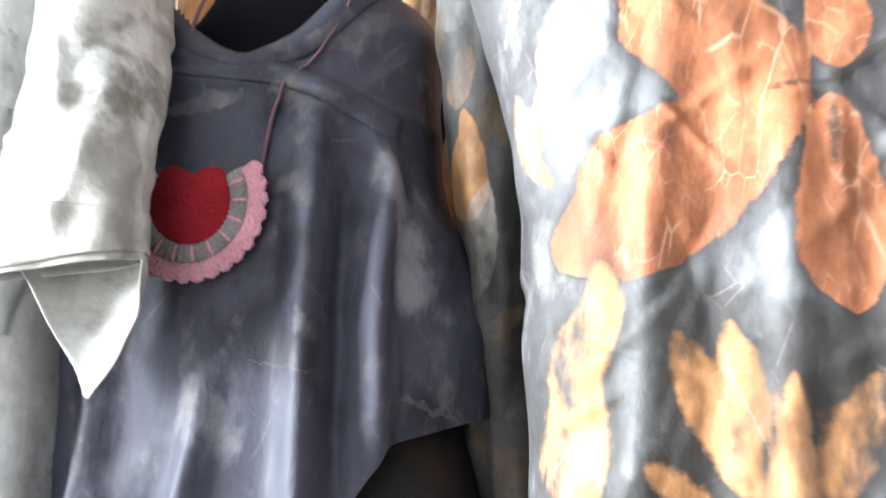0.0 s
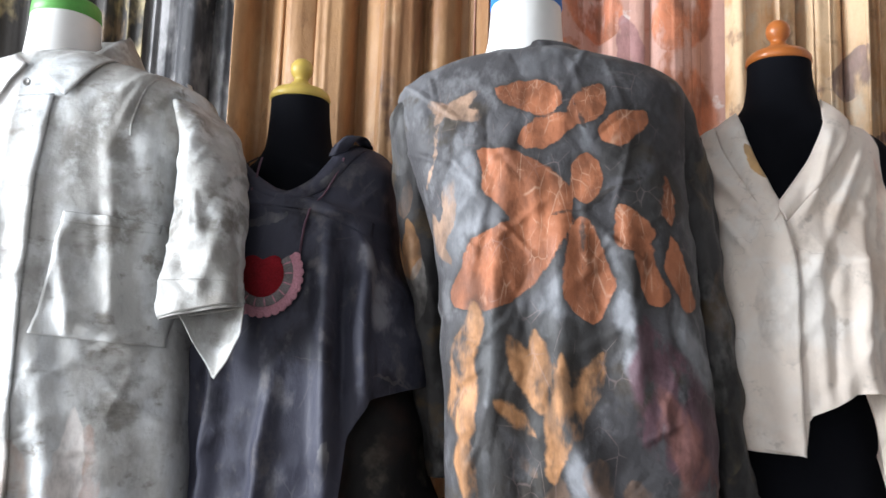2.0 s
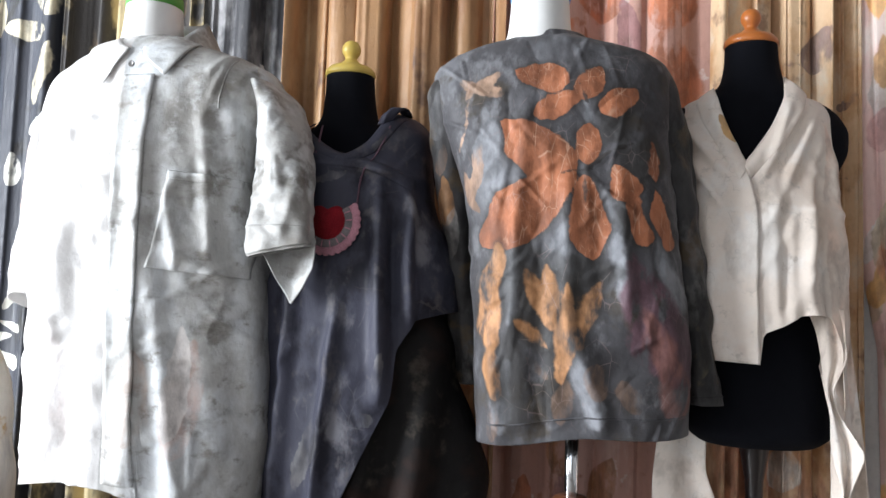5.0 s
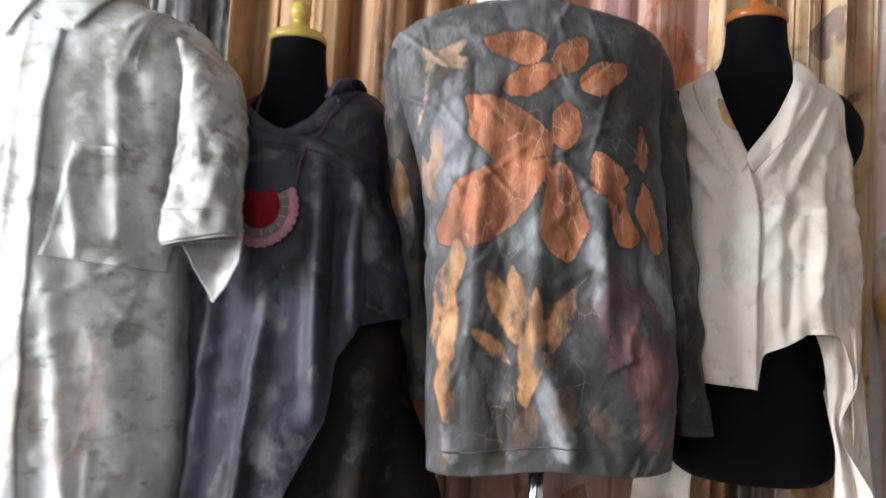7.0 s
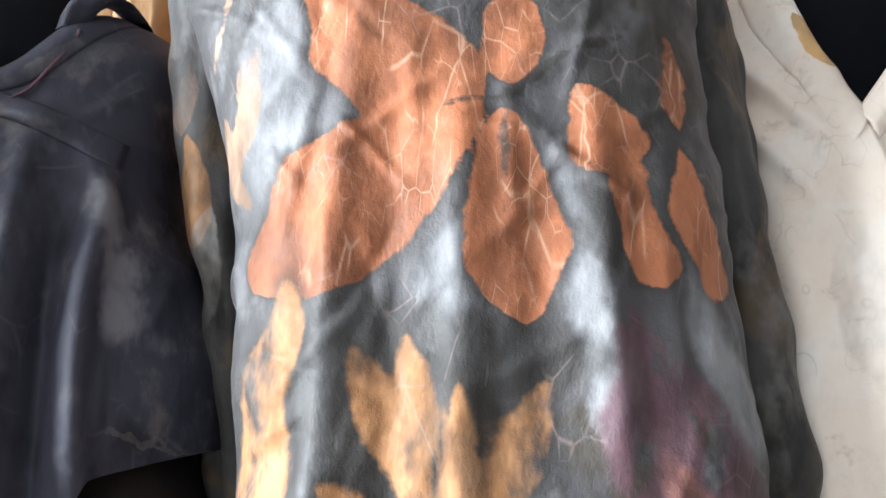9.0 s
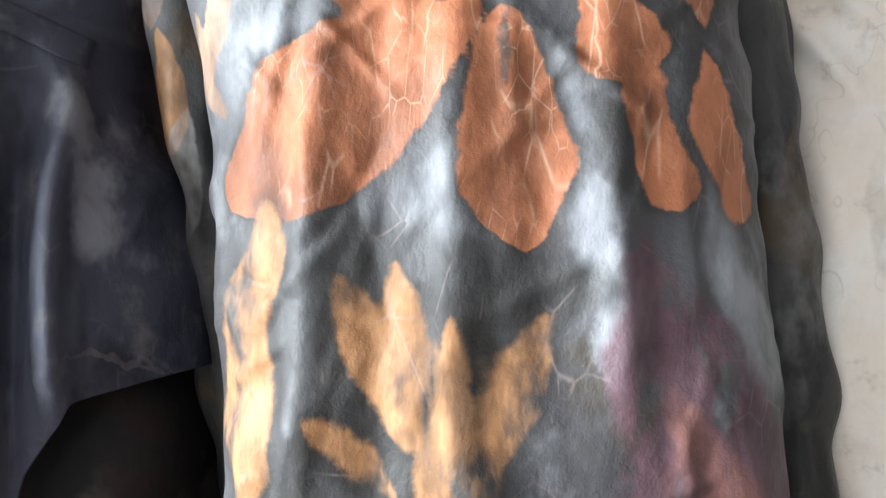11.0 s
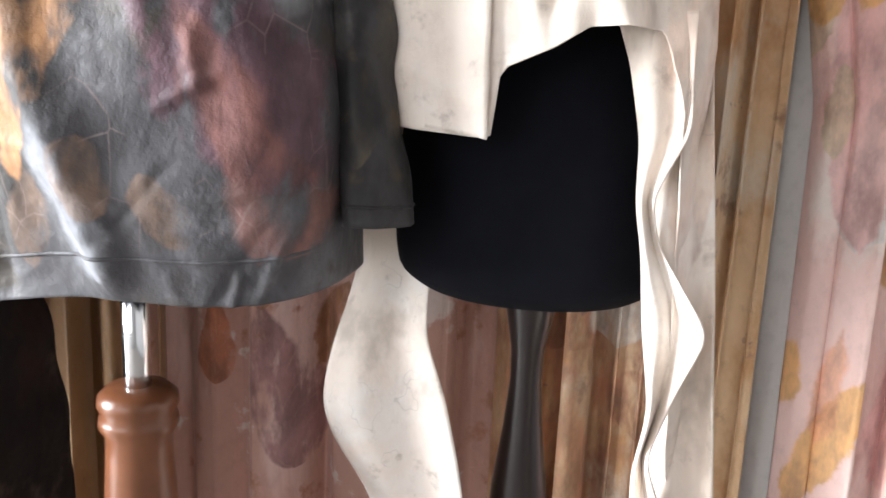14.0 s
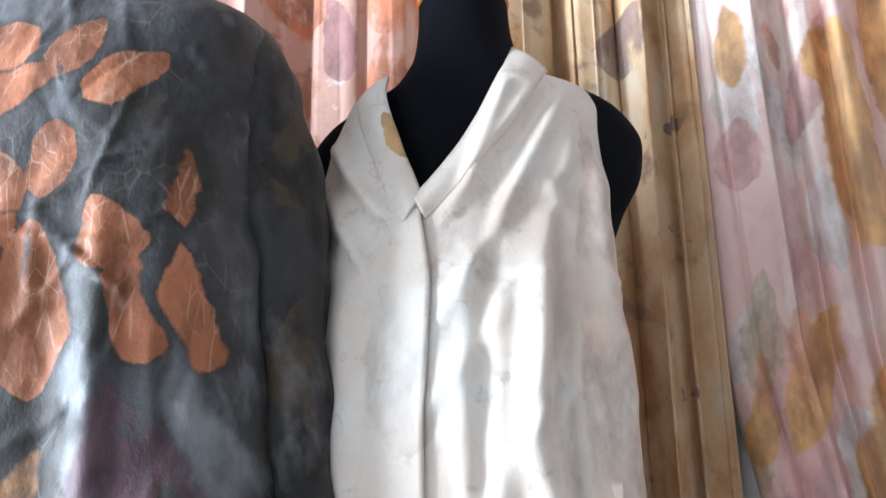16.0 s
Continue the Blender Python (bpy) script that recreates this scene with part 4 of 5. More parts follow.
# ---- pale grey short-sleeved shirt ----
def pale_shirt():
    t = thing("short_sleeved_shirt", (-0.46, 0.97, 0.72), "pale grey short-sleeved button shirt with mottled botanical dye", "shirt", "garments on the mannequins")
    rows = [(1.566, -0.545, -0.425, 0.925, 1.04), (1.552, -0.575, -0.395, 0.905, 1.05), (1.535, -0.620, -0.345, 0.892, 1.06), (1.512, -0.660, -0.285, 0.880, 1.065),
            (1.485, -0.688, -0.248, 0.870, 1.07), (1.44, -0.698, -0.245, 0.858, 1.075), (1.38, -0.697, -0.262, 0.848, 1.08), (1.30, -0.694, -0.276, 0.838, 1.085),
            (1.20, -0.686, -0.264, 0.832, 1.09), (1.01, -0.676, -0.236, 0.826, 1.10), (0.87, -0.674, -0.230, 0.824, 1.11), (0.72, -0.680, -0.240, 0.822, 1.12)]

    def shape(x, z, front):
        s = ridge(x, z, -0.435, 1.42, -0.405, 0.75, 0.020, 0.012) - ridge(x, z, -0.475, 1.40, -0.455, 0.75, 0.018, 0.006)
        s = s + ridge(x, z, -0.40, 1.15, -0.335, 0.75, 0.016, 0.012) + ridge(x, z, -0.30, 1.42, -0.285, 1.20, 0.014, 0.010)
        s = s + ridge(x, z, -0.345, 1.42, -0.31, 1.15, 0.013, 0.010) + ridge(x, z, -0.272, 1.30, -0.235, 0.85, 0.012, 0.012)
        s = s + ridge(x, z, -0.57, 1.30, -0.60, 0.76, 0.022, 0.010) + ridge(x, z, -0.64, 1.35, -0.65, 0.76, 0.020, 0.010) - ridge(x, z, -0.535, 1.2, -0.54, 0.75, 0.02, 0.01)
        s = s + ridge(x, z, -0.31, 1.535, -0.335, 1.43, 0.004, 0.004) + ridge(x, z, -0.365, 1.16, -0.28, 1.12, 0.008, 0.006) + ridge(x, z, -0.39, 1.28, -0.36, 1.15, 0.010, 0.008)
        s = s + creases(x, z, 7, 130, (-0.69, -0.24, 0.75, 1.52), (0.03, 0.13), 0.0042, (0.004, 0.009))
        return s * front + 0.0030 * wob(x, z, 5, 32) + 0.0012 * wob(x, z, 6, 90)

    v, f = loft(rows, 260, 190, shape, bottom=lambda x, front: np.where(x < -0.395, 0.765, 0.66) + 0.02 * np.cos(12 * x), reach=0.3)
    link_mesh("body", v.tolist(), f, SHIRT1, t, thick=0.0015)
    at = front_of(v, f)
    pv, pf = strip(at, [(-0.495, 1.475), (-0.487, 1.30), (-0.473, 1.0), (-0.460, 0.79)], [(-0.434, 1.475), (-0.425, 1.30), (-0.412, 1.0), (-0.400, 0.79)], 0.004, 10, 120)
    link_mesh("button_placket", pv, pf, SHIRT1, t, "mottled grey cloth button placket", 0.002)
    pv, pf = strip(at, [(-0.384, 1.304), (-0.393, 1.22), (-0.405, 1.140)], [(-0.264, 1.294), (-0.258, 1.22), (-0.255, 1.128)], 0.005, 40, 50, 0.002)
    link_mesh("chest_pocket", pv, pf, SHIRT1, t, "patch pocket in the same cloth", 0.002)
    pv, pf = strip(at, [(-0.384, 1.304), (-0.3845, 1.297), (-0.385, 1.290)], [(-0.276, 1.295), (-0.276, 1.288), (-0.276, 1.281)], 0.0080, 40, 8, 0.001)
    link_mesh("pocket_hem", pv, pf, SHIRT1, t, "folded pocket hem", 0.0015)
    for a_, b_ in (([(-0.283, 1.515), (-0.262, 1.46), (-0.262, 1.40), (-0.270, 1.32)], [(-0.280, 1.515), (-0.259, 1.46), (-0.259, 1.40), (-0.267, 1.32)]),
                   ([(-0.309, 1.511), (-0.318, 1.46), (-0.320, 1.416)], [(-0.3065, 1.511), (-0.3155, 1.46), (-0.3175, 1.416)])):
        pv, pf = strip(at, a_, b_, 0.0015, 5, 120, 0.0012)
        link_mesh("seam", pv, pf, SHIRT1, t, "raised stitched seam", 0.001)
    bx, bz = -0.480, 1.494
    by = at(bx, bz, 0.885) - 0.010
    th_ = [2 * math.pi * k / 20 for k in range(20)]
    prof_ = ((0.0, -0.0012), (0.0035, -0.0012), (0.0045, -0.0022), (0.0056, -0.0018), (0.0058, 0.0), (0.0, 0.0008))
    bv = [(bx + r * math.cos(q), by + d, bz + r * math.sin(q)) for r, d in prof_ for q in th_]
    link_mesh("button", bv, grid_faces(20, len(prof_), True), BUTTON, t, "small grey collar button")

    def crumple(x, z, th):
        return 0.004 * wob(x * 1.5 + th * 0.02, z, 12, 45) + 0.004 * np.sin(3 * th + 9 * z) + 0.0016 * wob(x + th * 0.03, z, 13, 110) + creases(x, z, 14, 40, (-0.26, -0.13, 1.17, 1.46), (0.02, 0.09), 0.003, (0.003, 0.007))

    # wide short sleeves with turned-up cuffs
    v, f = tube([(-0.268, 0.965, 1.475, 0.020, 0.06), (-0.240, 0.945, 1.44, 0.034, 0.062), (-0.214, 0.910, 1.37, 0.044, 0.050), (-0.196, 0.875, 1.28, 0.052, 0.036), (-0.184, 0.852, 1.172, 0.056, 0.028)],
                90, 90, crumple, lambda th: np.where(np.sin(th) > 0, -0.085 * np.maximum(0, 1 - np.abs(np.cos(th) - 0.15) / 0.95), 0.010 * np.cos(th)))
    link_mesh("sleeve", v.tolist(), f, SHIRT1, t, thick=0.0016)
    v, f = tube([(-0.190, 0.861, 1.214, 0.0565, 0.0335), (-0.187, 0.858, 1.200, 0.0580, 0.0335), (-0.185, 0.855, 1.185, 0.0585, 0.0335), (-0.184, 0.8525, 1.176, 0.0580, 0.0315)], 90, 14, crumple,
                lambda th: 0.012 * np.cos(th))
    link_mesh("cuff", v.tolist(), f, SHIRT1, t, "turned-up sleeve cuff", 0.0016)
    v, f = tube([(-0.665, 0.99, 1.475, 0.02, 0.05), (-0.688, 0.99, 1.43, 0.030, 0.06), (-0.700, 0.985, 1.33, 0.038, 0.065), (-0.706, 0.98, 1.20, 0.040, 0.066), (-0.712, 0.98, 1.075, 0.042, 0.064)],
                90, 90, crumple, lambda th: -0.02 * np.sin(th))
    link_mesh("sleeve", v.tolist(), f, SHIRT1, t, thick=0.0016)

    # collar: a stand and a falling leaf with two points
    n, prof = 120, 14
    cx, cy = -0.482, 0.983
    vs = []
    for i in range(n):
        f_ = -168 + 336 * i / (n - 1)
        away = abs(f_)
        p = radians(f_ + 90)
        # away from the back: 0 behind, 168 at the opening in front
        c_, s_ = math.cos(p), math.sin(p)
        top = float(np.interp(away, [0, 60, 100, 135, 168], [1.628, 1.620, 1.592, 1.556, 1.526]))
        base = float(np.interp(away, [0, 60, 100, 135, 168], [1.560, 1.556, 1.548, 1.530, 1.508]))
        tip = 138 if c_ > 0 else 152
        leaf = float(np.interp(away, [0, 60, 100, tip, 166, 168], [0.062, 0.060, 0.062, 0.082, 0.020, 0.014]))
        for j in range(prof):
            k = j / (prof - 1)
            if k < 0.35:
                q = k / 0.35
                r_, z = 1.0 + 0.02 * q, base + (top - base) * q
            else:
                q = (k - 0.35) / 0.65
                r_, z = 1.04 + 0.55 * q ** 0.8, top + 0.004 * math.sin(math.pi * min(1, q * 4)) - leaf * q
            x, y = cx + 0.062 * r_ * c_, cy + 0.066 * r_ * s_
            if k >= 0.35 and s_ < 0.2:
                y = min(y, at(x, z, y + 0.01) - 0.007)
            vs.append((x, y, z))
    link_mesh("collar", vs, grid_faces(prof, n, False), SHIRT1, t, "pointed turn-down collar", 0.002)


pale_shirt()


# ---- grey long-sleeved shirt ----
def grey_shirt():
    t = thing("long_sleeved_shirt", (0.29, 1.01, 0.88), "dark grey long-sleeved shirt printed with rust and ochre leaves", "shirt", "garments on the mannequins")
    rows = [(1.560, 0.158, 0.290, 0.958, 1.085), (1.553, 0.140, 0.310, 0.950, 1.088), (1.542, 0.095, 0.358, 0.942, 1.09), (1.524, 0.054, 0.404, 0.934, 1.09),
            (1.498, 0.030, 0.428, 0.925, 1.09), (1.45, 0.036, 0.430, 0.912, 1.09), (1.37, 0.066, 0.432, 0.902, 1.09), (1.29, 0.090, 0.438, 0.895, 1.09), (1.20, 0.104, 0.448, 0.892, 1.09),
            (1.126, 0.110, 0.458, 0.888, 1.10), (1.03, 0.115, 0.465, 0.890, 1.11), (0.93, 0.122, 0.466, 0.902, 1.12), (0.885, 0.126, 0.465, 0.910, 1.12)]

    def shape(x, z, front):
        down = np.clip((1.42 - z) / 0.5, 0, 1)
        s = ridge(x, z, 0.192, 1.30, 0.188, 1.02, 0.012, 0.009) + ridge(x, z, 0.268, 1.33, 0.278, 1.05, 0.011, 0.010) - ridge(x, z, 0.228, 1.30, 0.232, 1.00, 0.016, 0.008)
        s = s + ridge(x, z, 0.350, 1.32, 0.368, 1.08, 0.012, 0.009) - ridge(x, z, 0.312, 1.28, 0.325, 1.10, 0.016, 0.008) + ridge(x, z, 0.280, 1.07, 0.335, 0.90, 0.016, 0.013)
        s = s + ridge(x, z, 0.150, 1.06, 0.168, 0.88, 0.012, 0.007) + ridge(x, z, 0.425, 1.12, 0.445, 0.93, 0.022, 0.005) - ridge(x, z, 0.225, 1.02, 0.235, 0.89, 0.022, 0.008) + ridge(x, z, 0.205, 1.45, 0.195, 1.25, 0.012, 0.006)
        s = s + ridge(x, z, 0.298, 1.33, 0.302, 1.24, 0.005, 0.005) + ridge(x, z, 0.30, 1.315, 0.25, 1.30, 0.005, 0.004) + ridge(x, z, 0.30, 1.32, 0.36, 1.36, 0.006, 0.005) + ridge(x, z, 0.30, 1.31, 0.34, 1.27, 0.006, 0.004)
        return s * front * (0.45 + 0.75 * down) + creases(x, z, 23, 170, (0.05, 0.47, 0.89, 1.52), (0.03, 0.13), 0.0026, (0.003, 0.006)) * front + 0.0020 * wob(x, z, 21, 34) + 0.0011 * wob(x, z, 22, 95)

    v, f = loft(rows, 380, 280, shape, bottom=lambda x, front: 0.876 + 0.085 * (x - 0.126) + 0.004 * np.sin(26 * x), reach=0.25, low_power=0.6)
    body = link_mesh("body", v.tolist(), f, SHIRT3, t, thick=0.0015)
    for kind, leaves in PRINTS.items():
        a = body.data.attributes.new(kind, "FLOAT", "POINT")
        a.data.foreach_set("value", print_field(v[:, 0], v[:, 2], leaves))
    at = front_of(v, f)
    hem = lambda x, d: 0.876 + 0.085 * (x - 0.126) + 0.004 * math.sin(26 * x) + d
    vs, last = [], 0.875
    for d in (0.0345, 0.033, 0.0315):
        for i in range(90):
            x = 0.148 + 0.315 * i / 89
            last = at(x, hem(x, d), last)
            vs.append((x, last - (0.0032 if d == 0.033 else 0.0014), hem(x, d)))
    link_mesh("hem_seam", vs, grid_faces(90, 3, False), SHIRT3, t, "stitched hem line", 0.0)

    def crumple(x, z, th):
        return 0.0035 * wob(x + th * 0.02, z, 31, 50) + 0.0035 * np.sin(2 * th + 14 * z) + 0.002 * np.sin(60 * z + 2 * th) + 0.0014 * wob(x + th * 0.03, z, 33, 120)

    v, f = tube([(0.070, 1.01, 1.500, 0.030, 0.05), (0.062, 1.01, 1.465, 0.042, 0.056), (0.064, 1.02, 1.40, 0.038, 0.055), (0.070, 1.03, 1.30, 0.033, 0.05), (0.080, 1.04, 1.20, 0.031, 0.045),
                 (0.086, 1.055, 1.10, 0.030, 0.04), (0.104, 1.07, 0.96, 0.028, 0.035)], 72, 110, crumple)
    link_mesh("sleeve", v.tolist(), f, SLEEVE3, t, "dark mottled long sleeve", 0.0016)
    # right sleeve: its dark cloth colour includes shade cast by the body
    v, f = tube([(0.395, 1.02, 1.505, 0.026, 0.05), (0.408, 1.022, 1.465, 0.036, 0.056), (0.426, 1.022, 1.40, 0.034, 0.050), (0.445, 1.022, 1.30, 0.031, 0.044), (0.466, 1.015, 1.15, 0.028, 0.038),
                 (0.481, 1.005, 1.03, 0.024, 0.032), (0.495, 0.995, 0.950, 0.0225, 0.028)], 72, 110, crumple)
    link_mesh("sleeve", v.tolist(), f, SLEEVE3, t, "dark mottled long sleeve", 0.0016)
    for cx_, cy_, cz_, a_, b_ in ((0.4925, 0.9968, 0.964, 0.0238, 0.0293),):
        v, f = tube([(cx_, cy_, cz_ + 0.002, a_, b_), (cx_, cy_, cz_ + 0.001, a_ + 0.0012, b_ + 0.0012), (cx_, cy_, cz_, a_ + 0.0012, b_ + 0.0012), (cx_, cy_, cz_ - 0.001, a_, b_)], 72, 8, crumple)
        link_mesh("cuff_seam", v.tolist(), f, SLEEVE3, t, "stitched cuff line", 0.0)
    v, f = tube([(0.226, 1.022, 1.566, 0.0655, 0.064), (0.226, 1.022, 1.563, 0.068, 0.066), (0.226, 1.022, 1.556, 0.070, 0.068), (0.226, 1.022, 1.550, 0.074, 0.072)], 80, 10)
    link_mesh("neckband", v.tolist(), f, SHIRT3, t, "narrow round neckband", 0.002)


grey_shirt()


# ---- dark draped dress ----
def draped_dress():
    t = thing("draped_dress", (-0.10, 1.05, 0.30), "dark navy draped sleeveless dress with an asymmetric hem", "dress", "garments on the mannequins")
    rows = [(1.442, -0.215, -0.040, 1.015, 1.14), (1.425, -0.245, -0.010, 1.0, 1.15), (1.39, -0.265, 0.005, 0.975, 1.165), (1.34, -0.262, 0.004, 0.955, 1.165), (1.28, -0.255, 0.010, 0.935, 1.165), (1.20, -0.248, 0.022, 0.930, 1.16),
            (1.10, -0.255, 0.042, 0.930, 1.16), (0.95, -0.265, 0.095, 0.935, 1.17), (0.75, -0.275, 0.125, 0.935, 1.18), (0.45, -0.285, 0.135, 0.93, 1.2), (0.30, -0.29, 0.14, 0.93, 1.2)]

    def under(x, z, front):
        down = np.clip((1.35 - z) / 0.5, 0, 1)
        return down * 0.014 * np.sin(68 * x + 2 * np.sin(4 * z)) + 0.003 * wob(x, z, 41, 40)

    def neck(v, f):
        keep = []
        for q in f:
            p = np.mean([v[i] for i in q], axis=0)
            if p[1] < 1.10 and p[2] > np.interp(p[0], [-0.26, -0.20, -0.165, -0.114, -0.085, -0.050, 0.02], [1.43, 1.405, 1.372, 1.348, 1.366, 1.436, 1.46]):
                continue
            keep.append(q)
        return keep

    v, f = loft(rows, 200, 130, under)
    f = neck(v, f)
    link_mesh("under_dress", v.tolist(), f, UNDER, t, "long black-brown mottled under-dress", 0.0015)

    def low(x, front):
        a = np.interp(x, [-0.30, -0.25, -0.11, -0.105, -0.020, -0.012, 0.006, 0.010, 0.06, 0.12], [0.60, 0.60, 0.725, 0.730, 0.935, 1.02, 1.055, 1.068, 1.085, 1.11])
        return a

    def over(x, z, front):
        down = np.clip((1.33 - z) / 0.35, 0, 1)
        s = ridge(x, z, -0.055, 1.30, -0.035, 0.95, 0.012, 0.022) + ridge(x, z, -0.015, 1.29, 0.005, 1.06, 0.009, 0.018) + ridge(x, z, -0.105, 1.10, -0.135, 0.70, 0.010, 0.016)
        s = s + ridge(x, z, -0.175, 1.20, -0.200, 0.70, 0.012, 0.016) - ridge(x, z, -0.03, 1.25, -0.015, 0.98, 0.008, 0.010) + ridge(x, z, -0.225, 1.15, -0.245, 0.70, 0.010, 0.014)
        s = s + ridge(x, z, -0.20, 1.335, 0.0, 1.315, 0.006, 0.008) + ridge(x, z, -0.22, 1.365, -0.03, 1.325, 0.008, 0.006)
        s = s + creases(x, z, 45, 50, (-0.26, 0.05, 0.75, 1.38), amp=0.0025)
        return 0.010 + 0.012 * down + s * front + 0.0025 * wob(x, z, 43, 38) + 0.001 * wob(x, z, 44, 100)

    r2 = rows[:7] + [(0.95, -0.262, 0.060, 0.93, 1.17), (0.80, -0.268, 0.065, 0.93, 1.18)]
    v, f = loft(r2, 240, 170, over, bottom=low, reach=0.75, arc=(radians(165), radians(375)))
    whole = f
    f = neck(v, f)
    link_mesh("front_drape", v.tolist(), f, DRESS, t, "glossy navy drape with a pointed hem", 0.0015)
    at = front_of(v, whole)
    # folded band across the chest and the gathered strap at the shoulder
    vs, fs = strip(at, [(-0.235, 1.385), (-0.15, 1.352), (-0.06, 1.338), (0.004, 1.312)], [(-0.235, 1.345), (-0.15, 1.330), (-0.06, 1.318), (0.004, 1.290)], 0.001, 10, 60, 0.005)
    link_mesh("chest_band", vs, fs, DRESS, t, "folded band across the chest", 0.002)
    vs, fs = strip(at, [(-0.205, 1.412), (-0.160, 1.374), (-0.114, 1.352), (-0.082, 1.374), (-0.050, 1.440)], [(-0.215, 1.385), (-0.165, 1.352), (-0.112, 1.332), (-0.070, 1.352), (-0.022, 1.432)], 0.001, 10, 90, 0.006)
    link_mesh("neckline_roll", vs, fs, DRESS, t, "rolled cowl neckline", 0.002)
    v, f = tube([(-0.062, 0.992, 1.412, 0.008, 0.010), (-0.050, 0.988, 1.428, 0.012, 0.013), (-0.040, 0.995, 1.440, 0.011, 0.014), (-0.034, 1.02, 1.446, 0.012, 0.014), (-0.030, 1.05, 1.440, 0.010, 0.012)], 24, 40,
                lambda x, z, th: 0.0014 * np.sin(3 * th + 120 * x))
    link_mesh("shoulder_strap", v.tolist(), f, DRESS, t, "twisted shoulder strap", 0.0)
    return at


dress_front = draped_dress()


# ---- crocheted necklace ----
def necklace():
    t = thing("necklace", (-0.125, 0.90, 1.22), "crocheted half-moon necklace in red, grey and pink wool", "necklace")
    cx, cz = -0.128, 1.230
    y0 = min(dress_front(cx + dx, cz + dz, 0.92) for dx in (-0.04, 0, 0.04) for dz in (-0.04, 0, 0.03)) - 0.007

    def ring(r0, r1, bump, n, thick, name, mat, a0=-215, a1=35, scallops=0):
        vs = []
        m = 8
        for i in range(n):
            a = radians(a0 + (a1 - a0) * i / (n - 1))
            out = r1 + (0.0035 * abs(math.sin(scallops * math.pi * i / (n - 1))) if scallops else 0)
            for j in range(m):
                k = j / (m - 1)
                r = r0 + (out - r0) * k
                h = bump * math.sin(math.pi * k) + 0.0008 * math.sin(i * 1.9) * math.sin(j * 2.1)
                vs.append((cx + r * math.cos(a), y0 - h, cz + r * math.sin(a)))
        return link_mesh(name, vs, grid_faces(m, n, False), mat, t, thick=thick)

    vs = []
    for j in range(14):
        for i in range(60):
            a, r = 2 * math.pi * i / 60, 0.0325 * j / 13
            vs.append((cx + r * math.cos(a), y0 - 0.0035 * math.cos(r / 0.0325 * 1.5), cz + min(r * math.sin(a), 0.024 - 0.006 * math.exp(-(r * math.cos(a) / 0.008) ** 2))))
    link_mesh("red_centre", vs, grid_faces(60, 14, True), RED, t, thick=0.004)
    ring(0.031, 0.0445, 0.003, 120, 0.004, "grey_band", GREYW)
    for k in range(34):
        a = radians(-203 + 226 * k / 33)
        bm = bmesh.new()
        bmesh.ops.create_uvsphere(bm, u_segments=8, v_segments=6, radius=1)
        bm.transform(Matrix.Translation((cx + 0.0385 * math.cos(a), y0 - 0.004, cz + 0.0385 * math.sin(a))) @ Matrix.Rotation(-a, 4, "Y") @ Matrix.Diagonal((0.0062, 0.0022, 0.0013, 1)))
        part("stitch", bm, PINKW if k % 3 == 0 else GREYW, t)
    ring(0.044, 0.0545, 0.003, 200, 0.004, "scalloped_edge", PINKW, -213, 33, 21)
    for pts in ([(cx + 0.046, 1.256), (-0.078, 1.31), (-0.058, 1.36), (-0.045, 1.408)], [(cx - 0.046, 1.256), (-0.168, 1.31), (-0.165, 1.36), (-0.166, 1.408)]):
        n = 40
        P = np.stack(spline([(x, z, 0) for x, z in pts], np.linspace(0, 1, n)), 1)
        vs = []
        for i in range(n):
            y = min(dress_front(P[i, 0], P[i, 1], 0.985), 0.985) - 0.004
            for k in range(6):
                a = k * math.pi / 3 + i * 0.5
                vs.append((P[i, 0] + 0.0018 * math.cos(a), y + 0.0018 * math.sin(a), P[i, 1]))
        link_mesh("cord", vs, grid_faces(6, n, True), CORD, t)


necklace()


